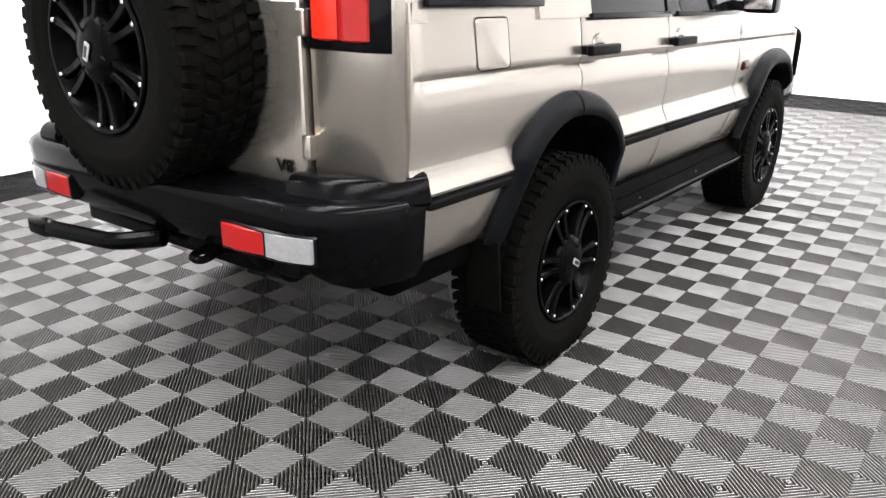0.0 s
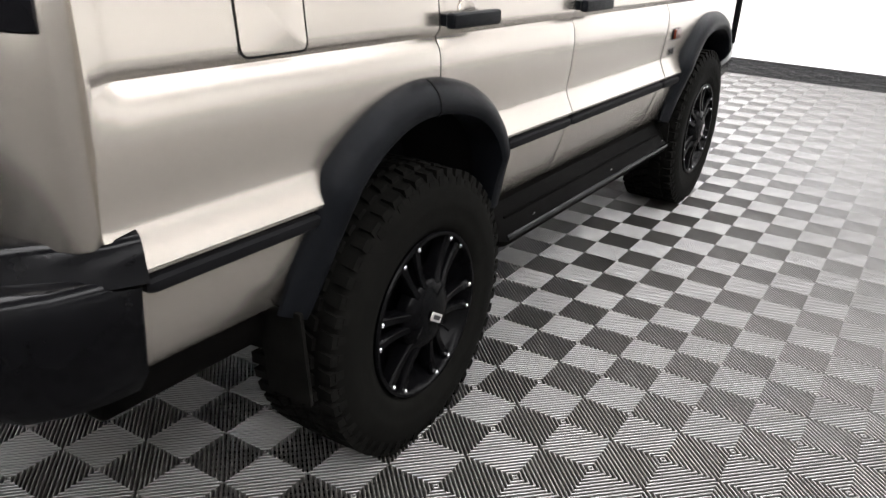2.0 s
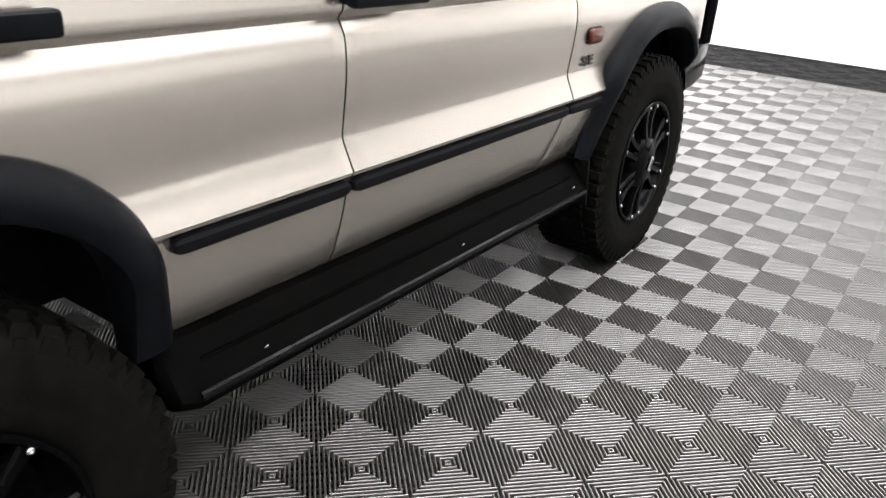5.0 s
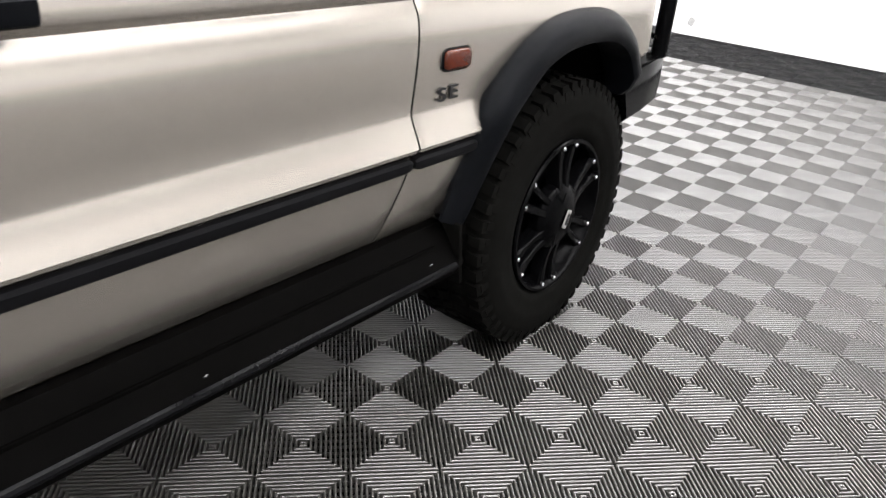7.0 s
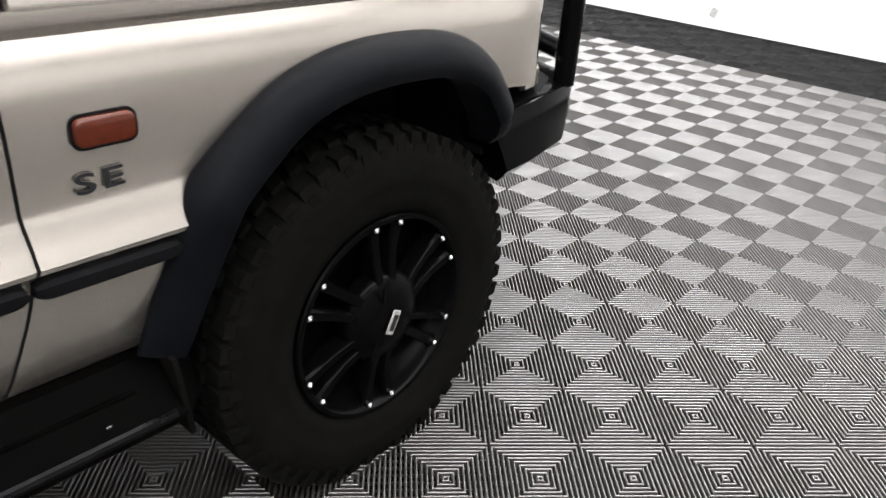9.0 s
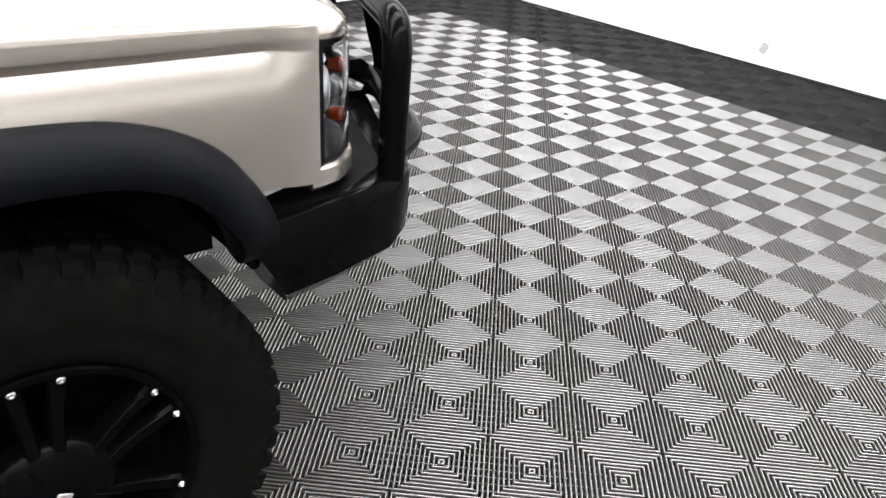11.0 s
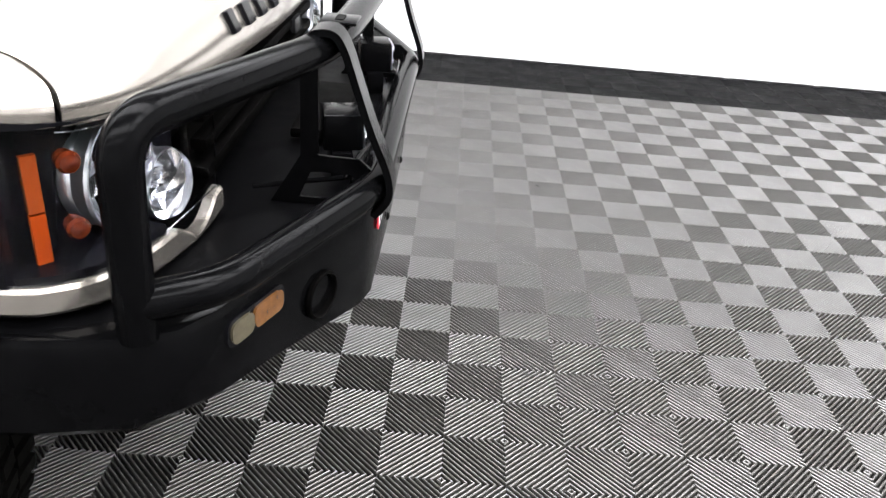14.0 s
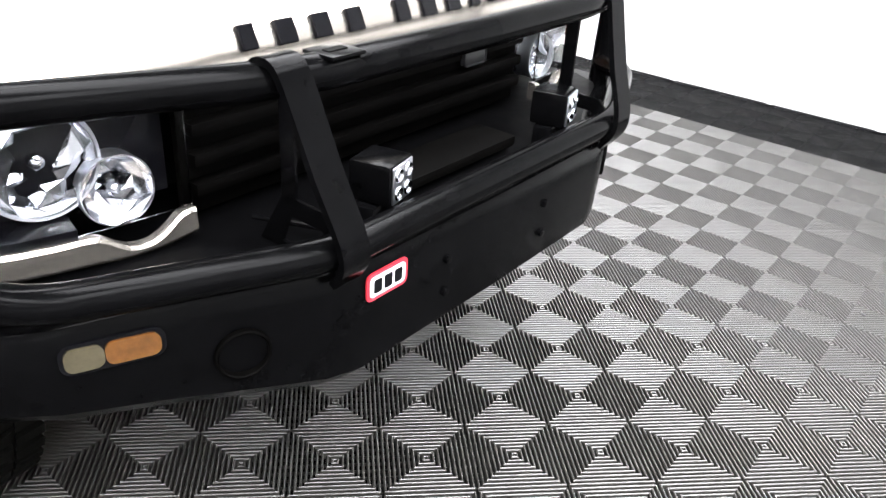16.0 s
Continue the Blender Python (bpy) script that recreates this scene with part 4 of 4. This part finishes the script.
    trim = [(0.845, 3.032, 0.794, 0.753), (0.841, 3.066, 0.794, 0.753), (0.835, 3.088, 0.793, 0.752), (0.826, 3.106, 0.793, 0.752), (0.811, 3.127, 0.792, 0.752), (0.792, 3.146, 0.792, 0.751),
            (0.765, 3.162, 0.792, 0.751), (0.735, 3.175, 0.792, 0.750), (0.69, 3.188, 0.791, 0.749), (0.655, 3.195, 0.791, 0.747), (0.636, 3.198, 0.788, 0.746), (0.622, 3.200, 0.780, 0.744),
            (0.608, 3.202, 0.769, 0.742), (0.592, 3.204, 0.760, 0.741), (0.575, 3.206, 0.757, 0.741), (0.557, 3.208, 0.758, 0.741), (0.540, 3.210, 0.765, 0.742), (0.526, 3.212, 0.775, 0.744),
            (0.515, 3.2132, 0.785, 0.746), (0.504, 3.2145, 0.791, 0.748), (0.492, 3.216, 0.793, 0.750), (0.484, 3.217, 0.793, 0.751)]
    pts = [Vector((a, b, 0)) for a, b, c, d in trim]
    tops, bots = [c for a, b, c, d in trim], [d for a, b, c, d in trim]
    for i, p in enumerate(pts):
        d = (pts[min(i + 1, len(pts) - 1)] - pts[max(i - 1, 0)]).normalized()
        n = Vector((d.y, -d.x, 0))
        if n.dot(Vector((1, 1, 0))) < 0:
            n = -n
        q, r, s2 = p + n * 0.006, p - n * 0.014, p + n * 0.002
        loops.append([(side * s2.x, s2.y, bots[i]), (side * q.x, q.y, bots[i] + 0.006), (side * q.x, q.y, tops[i] - 0.006), (side * s2.x, s2.y, tops[i]), (side * r.x, r.y, tops[i]), (side * r.x, r.y, bots[i])])
    skin(bm, loops)
    part("lamp_trim", bm, M_PAINT, CAR, "champagne trim under the head lamp", smooth=24)

# ---- bull bar and steel bumper ----
BUMP = [(0.0, 3.470), (0.37, 3.466), (0.43, 3.452), (0.55, 3.392), (0.66, 3.345), (0.775, 3.300), (0.83, 3.262), (0.862, 3.20), (0.872, 3.07), (0.876, 2.985)]


def bumper_bottom(i):
    return (0.50, 0.50, 0.505, 0.52, 0.54, 0.56, 0.568, 0.552, 0.537, 0.532)[i]


bm = bmesh.new()
pts = [Vector((a, b, 0)) for a, b in BUMP]
full = [(Vector((-p.x, p.y, 0)), len(pts) - 1 - k) for k, p in enumerate(pts[:0:-1])] + [(p, k) for k, p in enumerate(pts)]
loops = []
for i, (p, k) in enumerate(full):
    d = (full[min(i + 1, len(full) - 1)][0] - full[max(i - 1, 0)][0]).normalized()
    n = Vector((d.y, -d.x, 0))
    zb, zt = bumper_bottom(k), {8: 0.737, 9: 0.724}.get(k, 0.744)
    ends = 0.105 if k == 9 else 0.0
    loops.append([(p.x + n.x * u, p.y + n.y * u - ends * (z - zb) / (zt - zb), z) for u, z in ((0.10, zt - 0.012), (0.02, zt), (0.006, zt - 0.004), (0.0, zt - 0.014), (0.0, (zt + zb) / 2), (0.004, zb + 0.045), (0.05, zb), (0.12, zb + 0.02))])
skin(bm, loops)
bull = part("bull_bar_bumper", bm, M_STEEL, CAR, "black steel bull bar bumper", smooth=35)
deck = [(-0.86, 2.95), (-0.858, 3.2), (-0.815, 3.262), (-0.42, 3.44), (0, 3.455), (0.42, 3.44), (0.815, 3.262), (0.858, 3.2), (0.86, 2.95), (0.80, 2.95), (0.78, 3.02), (-0.78, 3.02), (-0.80, 2.95)]
part("deck", plate(deck, 0.728, 0.738, "XY"), M_DECK, bull, "flat black deck plate")
LOW, TOP = 0.785, 1.022
low_pts = [(0.836, 3.214, 0.785), (0.782, 3.305, LOW), (0.43, 3.466, LOW), (-0.405, 3.466, LOW), (-0.782, 3.305, LOW), (-0.836, 3.214, 0.785)]
part("lower_tube", tube(low_pts, 0.027, 0.07, 18), M_STEEL, bull, "black steel tube")
for side in (1, -1):
    pts2 = [(side * 0.836, 3.212, 0.735), (side * 0.839, 3.214, 0.90), (side * 0.839, 3.218, TOP), (side * 0.43, 3.395, TOP + 0.005), (0.0, 3.405, TOP + 0.005)]
    part("hoop_tube", tube(pts2, 0.027, 0.11, 18, n=9), M_STEEL, bull, "bent black steel tube")
    # flat upright strap that folds over the top tube
    bm = bmesh.new()
    loops = []
    line = [(3.468, 0.735), (3.498, 0.775), (3.492, 0.82), (3.460, 0.90), (3.432, 0.99), (3.420, 1.03), (3.405, 1.058), (3.37, 1.055), (3.355, 1.03)]
    line = [(p.x, p.y) for p in rounded([(y, z, 0) for y, z in line], 0.03, 4)]
    for i, (y, z) in enumerate(line):
        a, b = line[max(i - 1, 0)], line[min(i + 1, len(line) - 1)]
        d = Vector((0, b[0] - a[0], b[1] - a[1])).normalized()
        nn = Vector((0, d.z, -d.y)) * 0.006
        hw, sx = 0.027, (0.415 if side == 1 else 0.395) + (z - 0.76) * 0.14
        loops.append([(side * (sx - hw), y + nn.y, z + nn.z), (side * (sx + hw), y + nn.y, z + nn.z), (side * (sx + hw), y - nn.y, z - nn.z), (side * (sx - hw), y - nn.y, z - nn.z)])
    skin(bm, loops)
    part("upright_strap", bm, M_STEEL, bull, "folded black steel upright")
    sx = 0.43 if side == 1 else 0.41
    g0, g1 = side * (sx - 0.022), side * (sx - 0.016)
    gus = bmesh.new()
    outer = [(3.285, 0.74), (3.470, 0.74), (3.490, 0.785), (3.440, 0.83), (3.370, 0.832), (3.338, 0.83)]
    inner = [(3.335, 0.752), (3.445, 0.752), (3.452, 0.775), (3.425, 0.80), (3.372, 0.802), (3.355, 0.80)]
    rows = [[gus.verts.new((x, y, z)) for y, z in line] for x, line in ((g0, outer), (g1, outer), (g1, inner), (g0, inner))]
    for p, q in zip(rows, rows[1:] + rows[:1]):
        for i in range(6):
            j = (i + 1) % 6
            gus.faces.new((p[i], p[j], q[j], q[i]))
    box((min(g0, g1), 3.338, 0.83), (max(g0, g1), 3.368, 1.0), 0.0, bm=gus)
    part("gusset_plate", gus, M_STEEL, bull, "black steel gusset behind the upright")
    # lamp set in the angled face
    def on_face(t0, t1, zc, hz, out, thick):
        a, b = Vector((side * 0.55, 3.392, 0)), Vector((side * 0.775, 3.300, 0))
        d = (b - a)
        n = Vector((-d.y, d.x, 0)).normalized()
        if n.y < 0:
            n = -n
        bm2 = bmesh.new()
        mid = (t0 + t1) / 2
        L = d.length
        outline = rounded_rect((t0 - mid) * L, -hz, (t1 - mid) * L, hz, min(hz * 0.7, 0.018))
        c = a + d * mid
        dn = d.normalized()
        lo = [bm2.verts.new(c + dn * u + n * (out - thick) + Vector((0, 0, zc + w))) for u, w in outline]
        hi = [bm2.verts.new(c + dn * u + n * out + Vector((0, 0, zc + w))) for u, w in outline]
        bm2.faces.new(hi)
        bm2.faces.new(lo[::-1])
        for i in range(len(lo)):
            j = (i + 1) % len(lo)
            bm2.faces.new((lo[i], lo[j], hi[j], hi[i]))
        return bm2
    flamp = part("indicator_lamp", on_face(0.41, 0.97, 0.694, 0.024, 0.004, 0.02), M_BLACKP, bull, "amber and clear lamp in the bumper")
    part("amber_lens", on_face(0.44, 0.735, 0.694, 0.018, 0.008, 0.01), M_AMBFOG, flamp, "amber lens")
    part("clear_lens", on_face(0.738, 0.945, 0.694, 0.018, 0.008, 0.01), M_FOGW, flamp, "yellowed clear lens")
    # tow point opening
    b5 = lathe([(0.0, 0.043), (0.006, 0.042), (0.008, 0.039), (0.006, 0.037), (-0.02, 0.037)], 28, "Y")
    tow = part("tow_point", b5, M_SILL, bull, "round opening", at=pose(side * 0.548, 3.397, 0.639, 0, 0, -side * 23))
    # Flat disc on the face; its near-black colour stands for the hole's shade.
    b5 = lathe([(0.0045, 0.0), (0.0045, 0.030), (0.0055, 0.0368), (-0.01, 0.0368)], 28, "Y")
    part("bore", b5, M_BORE_SHADE, tow, "flat near-black disc standing for the shade in the opening", at=pose(side * 0.548, 3.397, 0.639, 0, 0, -side * 23))
    # work lamp pod
    px = 0.243 if side == 1 else -0.296
    pod = part("work_lamp", box((px - 0.04, 3.345, 0.790), (px + 0.04, 3.42, 0.860), 0.006), M_STEEL, bull, "small square auxiliary lamp", at=pose(px, 3.38, 0, 0, 0, 14) @ pose(-px, -3.38, 0))
    part("lamp_face", box((px - 0.033, 3.4202, 0.793), (px + 0.033, 3.424, 0.857), 0.002), M_SILVER, pod, "four-element lamp face")
    for dx in (-0.016, 0.016):
        for dz in (-0.016, 0.016):
            b6 = lathe([(0.0, 0.013), (0.003, 0.011), (-0.002, 0.004), (-0.002, 0.0)], 14, "Y")
            part("lamp_element", b6, M_REFLECT, pod, at=pose(px + dx, 3.4245, 0.825 + dz))
    part("lamp_bracket", box((px - 0.055, 3.36, 0.738), (px + 0.055, 3.40, 0.790), 0.004), M_STEEL, pod)
    for k, z in enumerate((0.65, 0.583)):
        b7 = lathe([(0.0, 0.009), (0.005, 0.008), (0.007, 0.0)], 12, "Y")
        part("bumper_bolt", b7, M_STEEL, bull, "steel bolt", at=pose(side * 0.16, 3.469, z + 0.02))
# slotted tab on the top tube; a dark bar stands for the opening's shade
tab = part("mount_tab", box((0.325, 3.365, 1.048), (0.392, 3.425, 1.054), 0.003), M_STEEL, bull, "flat steel tab with a slot")
part("slot", box((0.340, 3.388, 1.0542), (0.376, 3.402, 1.0552), 0.0), M_DARK, tab)
# winch tray edges between the uprights
part("winch_cover", box((-0.20, 3.26, 0.752), (0.14, 3.36, 0.775), 0.008, 2), M_SILL, bull, "flat black winch cover")
for x0, y0, x1, y1 in ((0.40, 3.25, 0.33, 3.40), (0.33, 3.40, 0.10, 3.43)):
    part("tray_edge", tube([(x0, y0, 0.758), (x1, y1, 0.758)], 0.005, sides=8), M_STEEL, bull)
# emblem on the bumper face: red ring, white field, dark bar
emb = empty("maker_plate", CAR, pose(0.318, 3.4685, 0.697, 0, 0, 0))
emb["label"] = "small red-edged white plate with dark bars"
part("red_rim", plate(rounded_rect(-0.048, -0.025, 0.048, 0.025, 0.011), 0.0, 0.003, "XZ"), M_REDPRINT, emb)
part("white_field", plate(rounded_rect(-0.0415, -0.0185, 0.0415, 0.0185, 0.008), 0.003, 0.0042, "XZ"), M_WHITE, emb)
for k in (-1, 0, 1):
    part("dark_bar", plate(rounded_rect(k * 0.024 - 0.009, -0.012, k * 0.024 + 0.009, 0.012, 0.003), 0.0042, 0.0052, "XZ"), M_BLACKP, emb)

# ---- small marks ----
scuff = new("wall_scuff", mesh_of("wall_scuff", plate(rounded_rect(-0.035, 0, 0.02, 0.07, 0.015), -0.002, -0.0005, "XZ"), M_SCUFF))
scuff.matrix_basis = pose(-0.66, Y1, 0.09, 0, 20, 0)
tagged(scuff, "small grey scuff mark on the white wall", "scuff mark")

for x, y, a in ((-1.47, 4.15, 0.012), (-2.38, 3.83, 0.014), (-0.67, 5.70, 0.018), (0.62, 4.62, 0.010)):
    crumb = bmesh.new()
    bmesh.ops.create_icosphere(crumb, subdivisions=1, radius=a)
    for k, v in enumerate(crumb.verts):
        v.co = Vector((v.co.x * (1 + 0.25 * math.sin(k * 2.1)), v.co.y * 0.7, max(0.0, v.co.z * 0.35)))
    ob = new("rubber_crumb", mesh_of("rubber_crumb", crumb, M_BASE))
    ob.matrix_basis = pose(x, y, 0.0005, 0, 0, x * 97)
    tagged(ob, "small black rubber crumb lying on the floor tiles", "debris", "rubber crumbs")

# Evenly spaced white blocks along the left wall foot.
for k in range(-14, 10):
    b = new("wall_foot_block", mesh_of("wall_foot_block", box((0.0, -0.018, 0.0), (0.014, 0.018, 0.012), 0.003), M_WALL))
    b.matrix_basis = pose(X0 + 0.008, 3.17 + 0.59 * k, 0.012)
    tagged(b, "small white block on the edging at the wall foot", "clip", "wall foot clips")

# ---- floor tiles ----
PITCH_N = 18


def cell_ribs(i, j, out_v, out_f, x0, y0):
    """Ribs of one quarter tile, square to the diagonal that joins its two ring corners, over thin lower cross ribs."""
    D = CELL * math.sqrt(2)
    pitch = D / PITCH_N
    hw = pitch * 0.25
    if (i + j) % 2 == 0:
        o, d = (x0 + CELL, y0), (-math.sqrt(0.5), math.sqrt(0.5))
    else:
        o, d = (x0, y0), (math.sqrt(0.5), math.sqrt(0.5))
    e = (-d[1], d[0])
    half_prof = ((1.0, -0.021), (1.0, -0.0038), (0.86, -0.0021), (0.52, -0.0007), (0.17, -0.0001))
    prof = [(-hw * u, z) for u, z in half_prof] + [(hw * u, z) for u, z in half_prof[::-1]]
    for k in range(PITCH_N):
        s = (k + 0.5) * pitch
        base = len(out_v)
        for end in (-1, 1):
            for u, z in prof:
                q = s + u
                half = min(q, D - q)
                out_v.append((o[0] + d[0] * q + e[0] * half * end, o[1] + d[1] * q + e[1] * half * end, z))
        for m in range(9):
            out_f.append((base + m, base + m + 1, base + 11 + m, base + 10 + m))
    step = pitch * 1.9
    for k in range(-4, 5):
        w = k * step
        base = len(out_v)
        q0, q1 = abs(w) + 0.004, D - abs(w) - 0.004
        if q1 - q0 < 0.01:
            continue
        for q in (q0, q1):
            for u, z in ((-0.0011, -0.020), (-0.0008, -0.0125), (0.0008, -0.0125), (0.0011, -0.020)):
                out_v.append((o[0] + d[0] * q + e[0] * (w + u), o[1] + d[1] * q + e[1] * (w + u), z))
        for m in range(3):
            out_f.append((base + m, base + m + 1, base + 5 + m, base + 4 + m))


def tile_mesh(name, material, cells):
    v, f = [], []
    for i, j, x, y in cells:
        cell_ribs(i, j, v, f, x, y)
    me = bpy.data.meshes.new(name)
    me.from_pydata(v, [], f)
    me.polygons.foreach_set("use_smooth", [True] * len(f))
    me.set_sharp_from_angle(angle=radians(50))
    me.materials.append(material)
    return me


one = [(i, j, (i - 1) * CELL, (j - 1) * CELL) for i in (0, 1) for j in (0, 1)]
TILE, TILEB = tile_mesh("floor_tile", M_TILE, one), tile_mesh("border_tile", M_TILEB, one)
rest, rest_b, near = [], [], []
for ti in range(-24, 48, 2):
    for tj in range(-26, 50, 2):
        border = not (GX0 - 1 <= ti < GX1 and GY0 <= tj < GY1)
        x, y = (ti + 1) * CELL, (tj + 1) * CELL
        if not border and -0.9 < x < 2.3 and -1.3 < y < 5.9 and len(near) < 300 and not (x < 0.55 and y < 2.8):
            near.append((x, y))
            continue
        for i in (ti, ti + 1):
            if i >= -23:
                (rest_b if border or i < GX0 else rest).extend((i, tj + j, i * CELL, (tj + j) * CELL) for j in (0, 1))
for x, y in near:
    t = new("floor_tile", TILE)
    t.parent = floor
    t.matrix_basis = pose(x, y, 0)
for nm, m, cells in (("floor_tiles_far", M_TILE, rest), ("border_tiles", M_TILEB, rest_b)):
    o = new(nm, tile_mesh(nm, m, cells))
    o.parent = floor
    tagged(o, "grey ribbed plastic floor tiles" if m is M_TILE else "black ribbed plastic border tiles", kind="stuff")
